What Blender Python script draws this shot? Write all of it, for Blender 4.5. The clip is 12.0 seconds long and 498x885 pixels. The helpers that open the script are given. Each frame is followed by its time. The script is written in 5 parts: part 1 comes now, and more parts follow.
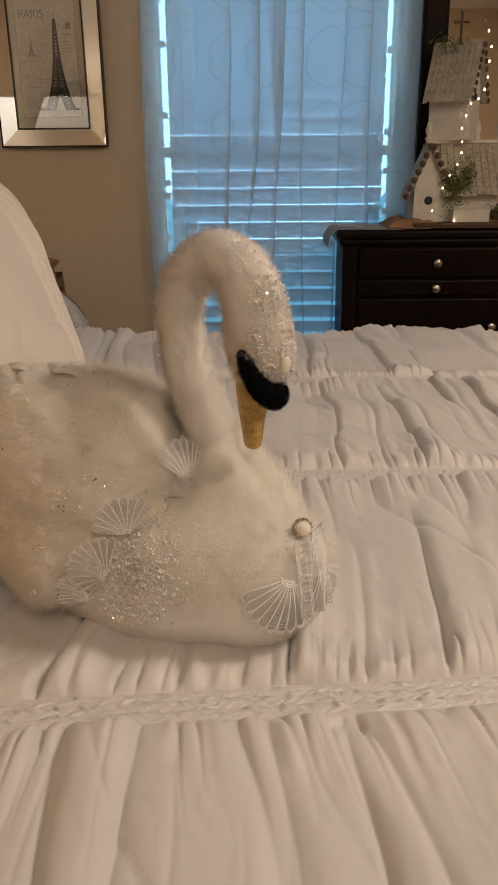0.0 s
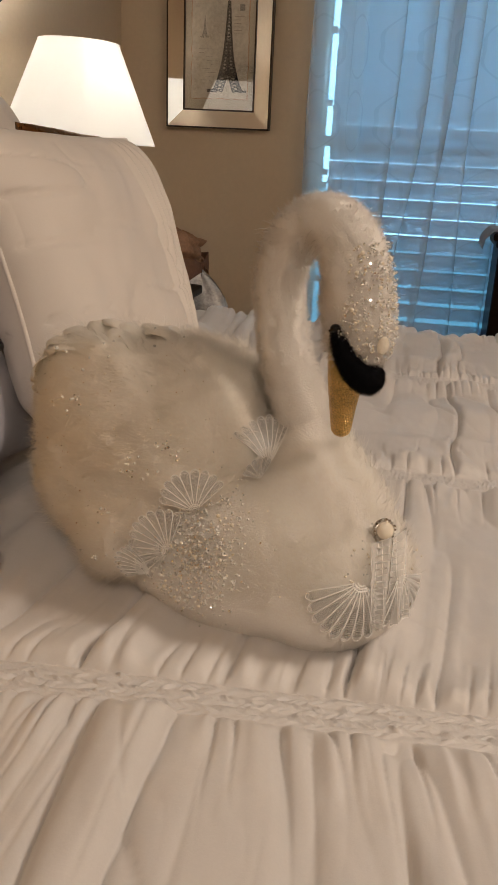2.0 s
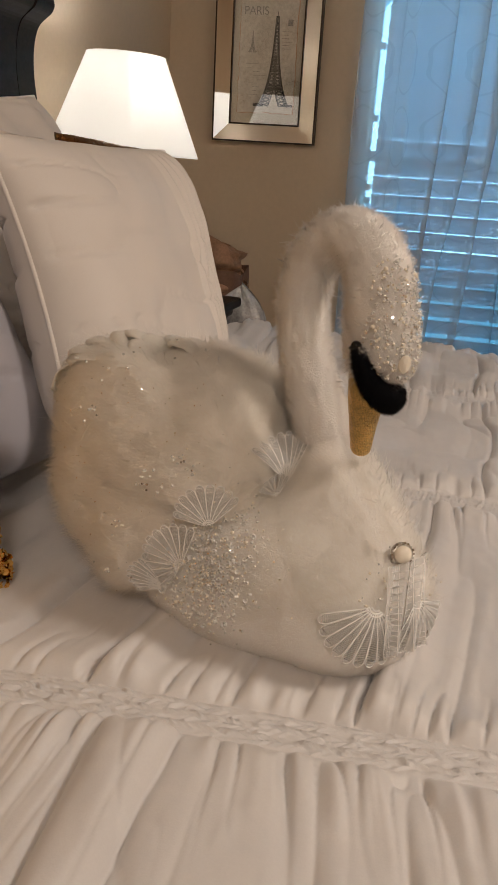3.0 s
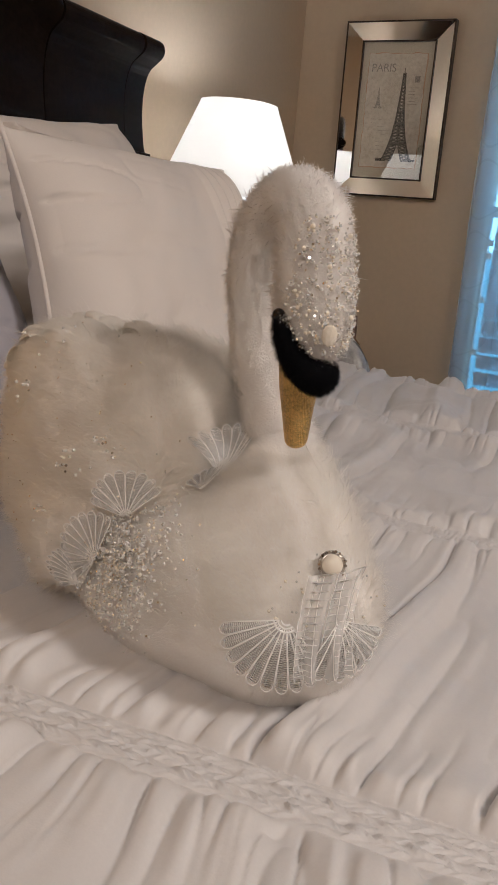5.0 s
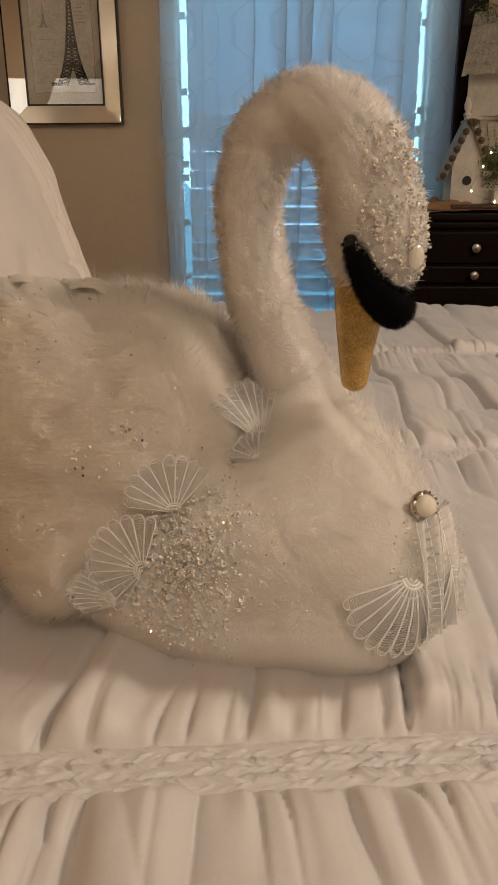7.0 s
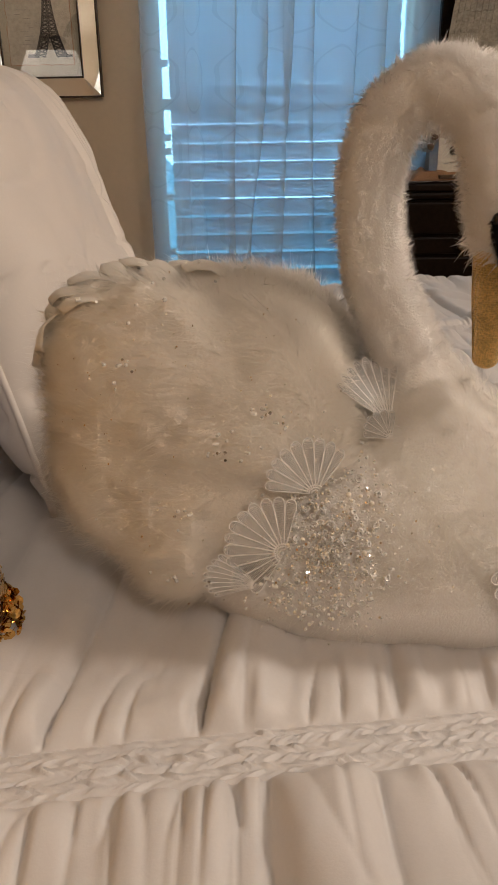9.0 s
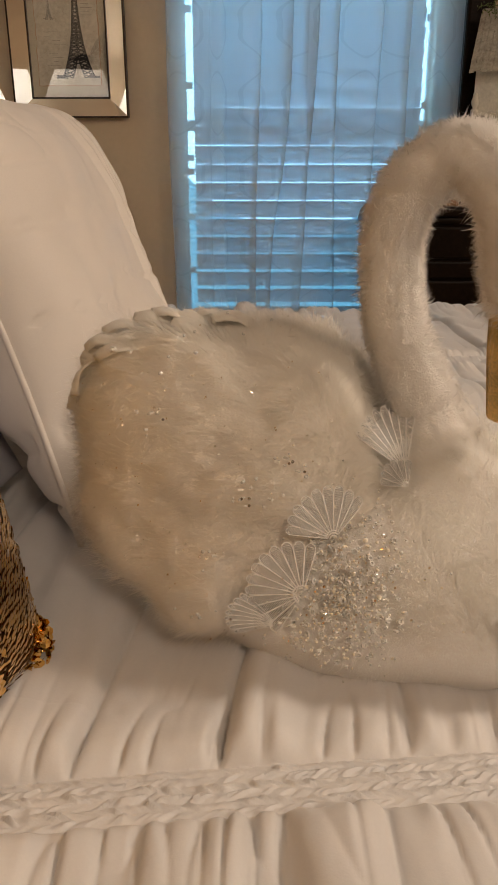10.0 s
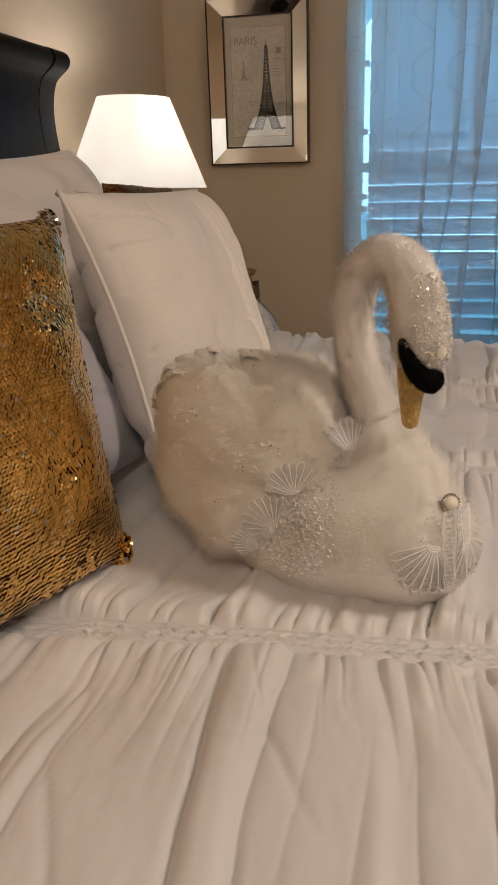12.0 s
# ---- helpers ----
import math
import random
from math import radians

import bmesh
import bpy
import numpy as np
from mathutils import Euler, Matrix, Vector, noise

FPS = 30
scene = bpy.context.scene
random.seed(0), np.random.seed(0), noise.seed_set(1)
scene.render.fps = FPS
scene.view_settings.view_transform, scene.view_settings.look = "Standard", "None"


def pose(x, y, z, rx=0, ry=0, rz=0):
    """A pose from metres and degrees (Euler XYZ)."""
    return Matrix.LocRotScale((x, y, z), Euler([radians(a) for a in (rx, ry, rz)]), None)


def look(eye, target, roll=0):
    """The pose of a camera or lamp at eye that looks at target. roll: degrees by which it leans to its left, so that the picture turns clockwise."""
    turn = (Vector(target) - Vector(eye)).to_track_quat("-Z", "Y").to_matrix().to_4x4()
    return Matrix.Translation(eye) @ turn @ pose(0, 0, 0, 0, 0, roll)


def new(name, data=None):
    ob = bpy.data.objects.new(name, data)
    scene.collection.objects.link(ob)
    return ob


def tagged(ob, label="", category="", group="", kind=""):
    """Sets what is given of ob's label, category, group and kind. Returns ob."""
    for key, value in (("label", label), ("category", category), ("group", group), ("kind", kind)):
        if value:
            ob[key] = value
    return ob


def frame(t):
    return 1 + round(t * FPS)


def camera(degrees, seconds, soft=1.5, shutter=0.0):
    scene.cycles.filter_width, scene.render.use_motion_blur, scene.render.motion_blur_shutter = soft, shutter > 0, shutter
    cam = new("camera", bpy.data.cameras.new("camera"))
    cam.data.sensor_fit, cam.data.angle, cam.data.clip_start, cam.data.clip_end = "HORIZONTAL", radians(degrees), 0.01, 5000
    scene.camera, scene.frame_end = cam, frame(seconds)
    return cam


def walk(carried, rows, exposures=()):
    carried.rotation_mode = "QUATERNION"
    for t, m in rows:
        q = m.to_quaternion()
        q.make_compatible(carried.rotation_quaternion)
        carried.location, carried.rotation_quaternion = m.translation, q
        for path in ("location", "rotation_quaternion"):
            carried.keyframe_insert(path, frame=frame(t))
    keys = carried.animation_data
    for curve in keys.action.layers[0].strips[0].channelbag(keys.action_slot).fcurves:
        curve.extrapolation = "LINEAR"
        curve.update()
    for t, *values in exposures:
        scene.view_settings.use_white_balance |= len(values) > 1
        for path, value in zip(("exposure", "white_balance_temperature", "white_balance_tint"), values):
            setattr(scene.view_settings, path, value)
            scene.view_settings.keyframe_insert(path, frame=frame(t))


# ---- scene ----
cam = camera(34.4, 12.0, soft=1.2)

PATH = [
    (0, (0.014, 0.0, 1.038), (-0.021, 1.892, 0.391), -0.6),
    (0.5, (0.015, 0.039, 1.015), (-0.232, 1.913, 0.361), 0.3),
    (1, (0.035, 0.057, 1.008), (-0.3, 1.915, 0.348), 1.0),
    (1.5, (0.044, 0.057, 1.009), (-0.298, 1.914, 0.349), 2.3),
    (2, (0.051, 0.051, 1.01), (-0.315, 1.903, 0.348), 3.0),
    (2.5, (0.046, 0.054, 1.01), (-0.338, 1.903, 0.35), 3.3),
    (4.5, (0.185, 0.145, 0.98), (-0.607, 1.906, 0.457), 5.2),
    (5, (0.191, 0.165, 0.948), (-0.614, 1.924, 0.439), 5.1),
    (5.5, (0.175, 0.145, 0.952), (-0.417, 1.988, 0.448), 4.9),
    (6, (0.087, 0.139, 0.949), (-0.233, 2.041, 0.419), 3.8),
    (6.5, (0.003, 0.162, 0.933), (-0.148, 2.069, 0.35), 1.6),
    (8.5, (-0.109, 0.193, 0.933), (-0.067, 2.073, 0.252), -1.9),
    (9, (-0.144, 0.181, 0.938), (-0.11, 2.059, 0.25), -1.0),
    (9.5, (-0.15, 0.191, 0.978), (-0.118, 2.072, 0.3), -0.5),
    (10, (-0.15, 0.164, 0.966), (-0.15, 2.053, 0.307), -0.0),
    (10.5, (-0.106, 0.12, 0.996), (-0.25, 2.01, 0.357), -0.3),
    (11, (-0.003, 0.063, 1.015), (-0.304, 1.942, 0.398), -1.1),
    (11.5, (0.06, 0.003, 1.021), (-0.376, 1.856, 0.406), -1.8),
    (12, (0.045, -0.105, 1.036), (-0.443, 1.737, 0.428), -1.3),
]
EXPOSURES = [(0.0, -0.1, 6350, 10), (2.5, -0.11, 6180, 10), (4.3, -0.05, 5400, 10), (5.0, -0.05, 5450, 10), (5.5, -0.17, 5600, 10), (6.5, -0.15, 6500, 10),
             (8.5, 0.03, 5850, 10), (9.5, 0.05, 6250, 10), (10.5, 0.05, 6500, 10), (11.5, -0.08, 6050, 10), (12.0, -0.08, 6060, 10)]
walk(cam, [(t, look(eye, target, roll)) for t, eye, target, roll in PATH], EXPOSURES)

# ---- world and lights ----
world = bpy.data.worlds.new("dusk")
world.use_nodes = True
scene.world = world
wn = world.node_tree.nodes
sky = wn.new("ShaderNodeTexSky")
sky.sky_type, sky.sun_disc, sky.sun_elevation, sky.sun_rotation = "NISHITA", False, radians(2), radians(200)
world.node_tree.links.new(sky.outputs[0], wn["Background"].inputs[0])
wn["Background"].inputs[1].default_value = 0.06


def lamp(name, kind, energy, color, m, size=0.1):
    data = bpy.data.lights.new(name, kind)
    data.energy, data.color = energy, color
    if kind == "AREA":
        data.shape, data.size = "DISK", size
    else:
        data.shadow_soft_size = size
    ob = new(name, data)
    ob.matrix_world = m
    return ob


# Overhead room lamp inferred; its fixture is unseen and not built.
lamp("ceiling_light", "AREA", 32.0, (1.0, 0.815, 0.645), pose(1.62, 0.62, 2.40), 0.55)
# Added fill without a known source, brightening the swan's near side.
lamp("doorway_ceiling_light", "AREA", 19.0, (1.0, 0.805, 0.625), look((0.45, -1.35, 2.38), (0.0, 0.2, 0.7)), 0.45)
lamp("bedside_bulb", "POINT", 4.2, (1.0, 0.93, 0.85), pose(-0.98, 2.43, 1.245), 0.03)
lamp("window_daylight", "AREA", 19.5, (0.34, 0.68, 0.95), look((0.08, 3.95, 1.3), (0.08, 3.0, 1.1)), 1.3)

# ---- materials ----


def mat(name, color, rough=0.6, metal=0.0, vary=0.08, scale=8.0, fine=120.0, bump=0.0, bump_scale=200.0, sheen=0.0,
        translucent=0.0, random_tone=0.0, coat=0.0, transmission=0.0, second=None):
    m = bpy.data.materials.new(name)
    m.use_nodes = True
    nt = m.node_tree
    n, l = nt.nodes, nt.links
    p = n["Principled BSDF"]
    p.inputs["Roughness"].default_value, p.inputs["Metallic"].default_value = rough, metal
    p.inputs["Sheen Weight"].default_value, p.inputs["Coat Weight"].default_value = sheen, coat
    p.inputs["Transmission Weight"].default_value = transmission
    tc = n.new("ShaderNodeTexCoord")
    big, small = n.new("ShaderNodeTexNoise"), n.new("ShaderNodeTexNoise")
    big.inputs["Scale"].default_value, small.inputs["Scale"].default_value = scale, fine
    big.inputs["Detail"].default_value = 4
    for t in (big, small):
        l.new(tc.outputs["Object"], t.inputs["Vector"])
    add = n.new("ShaderNodeMath")
    add.operation = "ADD"
    l.new(big.outputs["Fac"], add.inputs[0])
    l.new(small.outputs["Fac"], add.inputs[1])
    ramp = n.new("ShaderNodeMix")
    ramp.data_type = "RGBA"
    dark = second or tuple(c * (1 - vary) for c in color)
    light = color if second else tuple(min(1, c * (1 + vary)) for c in color)
    ramp.inputs["A"].default_value, ramp.inputs["B"].default_value = (*dark, 1), (*light, 1)
    sub = n.new("ShaderNodeMapRange")
    sub.inputs["From Min"].default_value, sub.inputs["From Max"].default_value = 0.7, 1.3
    l.new(add.outputs[0], sub.inputs["Value"])
    l.new(sub.outputs[0], ramp.inputs["Factor"])
    out = ramp.outputs["Result"]
    if random_tone:
        info, hsv = n.new("ShaderNodeObjectInfo"), n.new("ShaderNodeHueSaturation")
        rng = n.new("ShaderNodeMapRange")
        rng.inputs["To Min"].default_value, rng.inputs["To Max"].default_value = 1 - random_tone, 1 + random_tone
        l.new(info.outputs["Random"], rng.inputs["Value"])
        l.new(rng.outputs[0], hsv.inputs["Value"])
        l.new(out, hsv.inputs["Color"])
        out = hsv.outputs["Color"]
    l.new(out, p.inputs["Base Color"])
    if bump:
        bt, b = n.new("ShaderNodeTexNoise"), n.new("ShaderNodeBump")
        bt.inputs["Scale"].default_value, bt.inputs["Detail"].default_value = bump_scale, 3
        b.inputs["Strength"].default_value, b.inputs["Distance"].default_value = bump, 0.002
        l.new(tc.outputs["Object"], bt.inputs["Vector"])
        l.new(bt.outputs["Fac"], b.inputs["Height"])
        l.new(b.outputs["Normal"], p.inputs["Normal"])
    if translucent:
        tr, mix = n.new("ShaderNodeBsdfTranslucent"), n.new("ShaderNodeMixShader")
        l.new(out, tr.inputs["Color"])
        mix.inputs[0].default_value = translucent
        l.new(p.outputs[0], mix.inputs[1])
        l.new(tr.outputs[0], mix.inputs[2])
        l.new(mix.outputs[0], n["Material Output"].inputs["Surface"])
    return m


def glow(name, color, strength):
    m = bpy.data.materials.new(name)
    m.use_nodes = True
    p = m.node_tree.nodes["Principled BSDF"]
    p.inputs["Base Color"].default_value = (*color, 1)
    p.inputs["Emission Color"].default_value, p.inputs["Emission Strength"].default_value = (*color, 1), strength
    return m


WALL = mat("beige_wall_paint", (0.63, 0.51, 0.365), 0.75, vary=0.03, scale=1.5, fine=60, bump=0.15, bump_scale=260)
CEIL = mat("white_ceiling_paint", (0.78, 0.76, 0.72), 0.9, vary=0.02, bump=0.3, bump_scale=120)
CARPET = mat("beige_carpet", (0.35, 0.28, 0.2), 1.0, vary=0.15, fine=400, bump=0.8, bump_scale=500)
WHITE = mat("white_trim_paint", (0.78, 0.76, 0.72), 0.4, vary=0.02)
COTTON = mat("white_cotton_satin", (0.70, 0.675, 0.66), 0.52, vary=0.02, scale=5, fine=500, bump=0.06, bump_scale=900, sheen=0.25)
SHAM = mat("ivory_cotton", (0.74, 0.69, 0.64), 0.6, vary=0.02, scale=6, fine=700, bump=0.08, bump_scale=1200, sheen=0.2)
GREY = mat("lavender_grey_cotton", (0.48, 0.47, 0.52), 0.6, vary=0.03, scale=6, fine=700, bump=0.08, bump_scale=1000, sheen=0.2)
FUR = mat("white_plush_fur", (0.985, 0.945, 0.91), 0.85, vary=0.03, scale=30, fine=300, sheen=0.3, translucent=0.42)
SKIN = mat("white_plush_backing", (0.98, 0.94, 0.90), 0.95, vary=0.05, scale=40, fine=500, bump=0.6, bump_scale=700, sheen=0.3)
FLUFF = mat("ivory_marabou_fluff", (0.975, 0.93, 0.87), 0.9, vary=0.05, scale=20, fine=200, sheen=0.3, translucent=0.42)
CREAM = mat("cream_marabou_core", (0.965, 0.915, 0.845), 0.95, vary=0.03, scale=18, fine=160, bump=0.7, bump_scale=300, sheen=0.4)
BLACK = mat("black_plush", (0.006, 0.006, 0.008), 0.8, vary=0.3, scale=60, fine=400, bump=0.5, bump_scale=900)
BLACK.node_tree.nodes["Principled BSDF"].inputs["Specular IOR Level"].default_value = 0.08
PEARL = mat("ivory_pearl", (0.92, 0.85, 0.72), 0.12, vary=0.03, coat=0.6, random_tone=0.12)
CRYSTAL = mat("clear_crystal", (0.98, 0.96, 0.92), 0.02, metal=0.0, vary=0.02, coat=1.0, transmission=0.30)
BUGLE = mat("silver_lined_glass", (0.97, 0.94, 0.88), 0.06, metal=0.0, transmission=0.1, vary=0.08, random_tone=0.25)
SMOKE = mat("smoky_crystal", (0.42, 0.37, 0.32), 0.06, metal=0.8, vary=0.2, coat=0.8, random_tone=0.4)
GLITTER = mat("silver_glitter", (0.97, 0.94, 0.88), 0.05, metal=1.0, vary=0.03)
THREAD = mat("white_embroidery_thread", (0.98, 0.96, 0.93), 0.35, vary=0.03, fine=600, sheen=0.5)
EYE = mat("black_glass_eye", (0.008, 0.007, 0.007), 0.18, vary=0.1)
STEEL = mat("antiqued_silver", (0.48, 0.44, 0.39), 0.3, metal=1.0, vary=0.3, fine=300)
DARKWOOD = mat("espresso_stained_wood", (0.012, 0.007, 0.0045), 0.36, vary=0.35, scale=3, fine=80, bump=0.1, bump_scale=60)
DARKWOOD.node_tree.nodes["Principled BSDF"].inputs["Specular IOR Level"].default_value = 0.06
MIRROR = mat("mirror_glass", (0.88, 0.87, 0.85), 0.03, metal=1.0, vary=0.01)
BRONZE = mat("dark_bronze_edge", (0.055, 0.04, 0.03), 0.4, metal=0.6, vary=0.3, fine=200)
MATBOARD = mat("cream_mat_board", (0.46, 0.40, 0.29), 0.8, vary=0.05)
INK_AND_SHADE = mat("charcoal_ink", (0.025, 0.024, 0.024), 0.7, vary=0.3, fine=200)
FADED = mat("faded_ink", (0.23, 0.21, 0.18), 0.8, vary=0.25, scale=40, fine=300)
PAPER = mat("aged_printed_paper", (0.62, 0.56, 0.45), 0.7, vary=0.10, scale=14, fine=90, second=(0.44, 0.38, 0.29))
MARBLE = mat("whitewashed_lamp_wood", (0.74, 0.72, 0.69), 0.5, vary=0.08, scale=12, fine=60)
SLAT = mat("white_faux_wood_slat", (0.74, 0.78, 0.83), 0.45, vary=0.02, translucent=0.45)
KRAFT = mat("brown_kraft_paper", (0.20, 0.105, 0.065), 0.7, vary=0.15, scale=10, bump=0.4, bump_scale=60)
TISSUE = mat("tan_tissue_paper", (0.42, 0.24, 0.14), 0.6, vary=0.2, scale=20, bump=0.5, bump_scale=90, translucent=0.2)
BUBBLE = mat("silver_bubble_wrap", (0.60, 0.58, 0.56), 0.22, metal=0.25, vary=0.2, scale=30, bump=1.0, bump_scale=140)
CHALK = mat("distressed_white_wood", (0.66, 0.62, 0.55), 0.7, vary=0.12, scale=25, fine=120, bump=0.4, bump_scale=90)
SHINGLE = mat("lichen_grey_bark_shingle", (0.33, 0.30, 0.24), 0.85, vary=0.2, scale=30, second=(0.52, 0.47, 0.38), bump=0.8, bump_scale=120)
BARK = mat("brown_bark_scale", (0.10, 0.065, 0.04), 0.9, vary=0.3, scale=60, bump=0.5)
MOSS = mat("green_preserved_moss", (0.10, 0.13, 0.035), 0.9, vary=0.3, scale=60, random_tone=0.3)
BURLAP = mat("brown_open_burlap", (0.30, 0.17, 0.09), 0.9, vary=0.25, scale=40, fine=500, bump=0.8, bump_scale=500)
RUNNER = mat("silver_grey_runner", (0.34, 0.31, 0.29), 0.7, vary=0.2, fine=400)
NICKEL = mat("brushed_nickel", (0.55, 0.52, 0.48), 0.25, metal=1.0, vary=0.1)
LED = glow("warm_led", (1.0, 0.74, 0.38), 14.0)
DAYGLOW = glow("dusk_daylight", (0.16, 0.60, 0.92), 1.35)
GLASS = mat("window_glass", (1, 1, 1), 0.0, vary=0.0, transmission=1.0)
GLASS.node_tree.nodes["Principled BSDF"].inputs["IOR"].default_value = 1.5
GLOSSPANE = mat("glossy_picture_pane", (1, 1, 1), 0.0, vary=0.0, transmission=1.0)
# IOR set above ordinary glass to strengthen the bedside lamp's reflection.
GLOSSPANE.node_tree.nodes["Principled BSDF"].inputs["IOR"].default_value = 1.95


def seq_mat(name, color):
    """Sequins: metal whose tone changes from disc to disc."""
    m = mat(name, color, 0.12, metal=1.0, vary=0.12, scale=14, fine=60)
    n, l = m.node_tree.nodes, m.node_tree.links
    geo, hsv, rng = n.new("ShaderNodeNewGeometry"), n.new("ShaderNodeHueSaturation"), n.new("ShaderNodeMapRange")
    rng.inputs["To Min"].default_value, rng.inputs["To Max"].default_value = 0.82, 1.18
    l.new(geo.outputs["Random Per Island"], rng.inputs["Value"])
    p = n["Principled BSDF"]
    src = p.inputs["Base Color"].links[0].from_socket
    l.new(src, hsv.inputs["Color"])
    l.new(rng.outputs[0], hsv.inputs["Value"])
    l.new(hsv.outputs["Color"], p.inputs["Base Color"])
    return m


GOLDSEQ = seq_mat("gold_sequin", (0.80, 0.50, 0.155))
PALESEQ = seq_mat("silver_sequin", (0.75, 0.66, 0.52))
SHADE = mat("glowing_lamp_linen", (0.86, 0.84, 0.80), 0.8, vary=0.02, fine=900, bump=0.1, bump_scale=1500, translucent=0.6)
SHADE.node_tree.nodes["Principled BSDF"].inputs["Emission Color"].default_value = (1.0, 0.93, 0.84, 1)
SHADE.node_tree.nodes["Principled BSDF"].inputs["Emission Strength"].default_value = 0.40
BRONZESEQ = seq_mat("bronze_sequin", (0.30, 0.15, 0.06))
GOLDBACK = mat("dark_gold_backing", (0.12, 0.06, 0.015), 0.7, vary=0.2)


def knit_mat():
    """Gold lame: a fine ribbed metallic knit."""
    m = mat("gold_lame_knit", (0.72, 0.48, 0.17), 0.28, metal=0.9, vary=0.35, scale=60, fine=700)
    n, l = m.node_tree.nodes, m.node_tree.links
    tc, w, b = n.new("ShaderNodeTexCoord"), n.new("ShaderNodeTexWave"), n.new("ShaderNodeBump")
    w2 = n.new("ShaderNodeTexWave")
    w.bands_direction, w2.bands_direction = "X", "Z"
    w.inputs["Scale"].default_value, w2.inputs["Scale"].default_value = 260, 230
    w.inputs["Distortion"].default_value = w2.inputs["Distortion"].default_value = 1.0
    mx = n.new("ShaderNodeMath")
    mx.operation = "MULTIPLY"
    for t in (w, w2):
        l.new(tc.outputs["Object"], t.inputs["Vector"])
    l.new(w.outputs["Fac"], mx.inputs[0])
    l.new(w2.outputs["Fac"], mx.inputs[1])
    l.new(mx.outputs[0], b.inputs["Height"])
    b.inputs["Strength"].default_value, b.inputs["Distance"].default_value = 1.0, 0.004
    l.new(b.outputs["Normal"], n["Principled BSDF"].inputs["Normal"])
    return m


LAME = knit_mat()


def sheer_mat():
    """Sheer voile with an embroidered ogee lattice, denser along its lines."""
    m = bpy.data.materials.new("sheer_voile")
    m.use_nodes = True
    n, l = m.node_tree.nodes, m.node_tree.links
    n.remove(n["Principled BSDF"])
    uv = n.new("ShaderNodeUVMap")
    sep = n.new("ShaderNodeSeparateXYZ")
    l.new(uv.outputs[0], sep.inputs[0])

    def op(kind, a, b=None):
        x = n.new("ShaderNodeMath")
        x.operation = kind
        for i, v in enumerate((a, b)):
            if v is None:
                continue
            if isinstance(v, (int, float)):
                x.inputs[i].default_value = v
            else:
                l.new(v, x.inputs[i])
        return x.outputs[0]

    px = op("MULTIPLY", sep.outputs[0], math.tau / 0.20)
    pz = op("MULTIPLY", sep.outputs[1], math.tau / 0.26)
    f = op("ADD", op("COSINE", px), op("COSINE", pz))
    f = op("ADD", f, op("MULTIPLY", op("COSINE", op("MULTIPLY", pz, 2.0)), 0.35))
    line = op("LESS_THAN", op("ABSOLUTE", f), 0.13)
    weave = n.new("ShaderNodeTexNoise")
    weave.inputs["Scale"].default_value = 900
    l.new(uv.outputs[0], weave.inputs["Vector"])
    dens = op("ADD", op("MULTIPLY", line, 0.035), op("ADD", 0.59, op("MULTIPLY", weave.outputs["Fac"], 0.14)))
    clear, dif, tr = n.new("ShaderNodeBsdfTransparent"), n.new("ShaderNodeBsdfDiffuse"), n.new("ShaderNodeBsdfTranslucent")
    # Lattice lines get a darker colour, painting in thread backlit by the window.
    tone = n.new("ShaderNodeMix")
    tone.data_type = "RGBA"
    tone.inputs["A"].default_value, tone.inputs["B"].default_value = (0.69, 0.73, 0.74, 1), (0.60, 0.63, 0.64, 1)
    l.new(line, tone.inputs["Factor"])
    for t in (dif, tr):
        l.new(tone.outputs["Result"], t.inputs["Color"])
    a, b = n.new("ShaderNodeMixShader"), n.new("ShaderNodeMixShader")
    a.inputs[0].default_value = 0.42
    l.new(dif.outputs[0], a.inputs[1])
    l.new(tr.outputs[0], a.inputs[2])
    l.new(dens, b.inputs[0])
    l.new(clear.outputs[0], b.inputs[1])
    l.new(a.outputs[0], b.inputs[2])
    l.new(b.outputs[0], n["Material Output"].inputs["Surface"])
    return m


SHEER = sheer_mat()


def organza_mat():
    m = bpy.data.materials.new("white_organza")
    m.use_nodes = True
    n, l = m.node_tree.nodes, m.node_tree.links
    n.remove(n["Principled BSDF"])
    clear, dif, tr = n.new("ShaderNodeBsdfTransparent"), n.new("ShaderNodeBsdfDiffuse"), n.new("ShaderNodeBsdfTranslucent")
    both, mix = n.new("ShaderNodeMixShader"), n.new("ShaderNodeMixShader")
    for t in (dif, tr):
        t.inputs["Color"].default_value = (0.97, 0.95, 0.92, 1)
    both.inputs[0].default_value, mix.inputs[0].default_value = 0.05, 0.45
    l.new(dif.outputs[0], both.inputs[1])
    l.new(tr.outputs[0], both.inputs[2])
    l.new(clear.outputs[0], mix.inputs[1])
    l.new(both.outputs[0], mix.inputs[2])
    l.new(mix.outputs[0], n["Material Output"].inputs["Surface"])
    return m


ORGANZA = organza_mat()

# ---- building helpers ----


def mesh_ob(name, verts, faces, material, parent=None, label="", smooth=True, normals=None):
    me = bpy.data.meshes.new(name)
    me.from_pydata([tuple(map(float, v)) for v in verts], [], [tuple(map(int, f)) for f in faces])
    if smooth:
        me.polygons.foreach_set("use_smooth", [True] * len(me.polygons))
    if normals is not None:
        me.normals_split_custom_set_from_vertices([tuple(map(float, v)) for v in normals])
    if material:
        me.materials.append(material)
    ob = new(name, me)
    ob.parent = parent
    if label:
        ob["label"] = label
    return ob


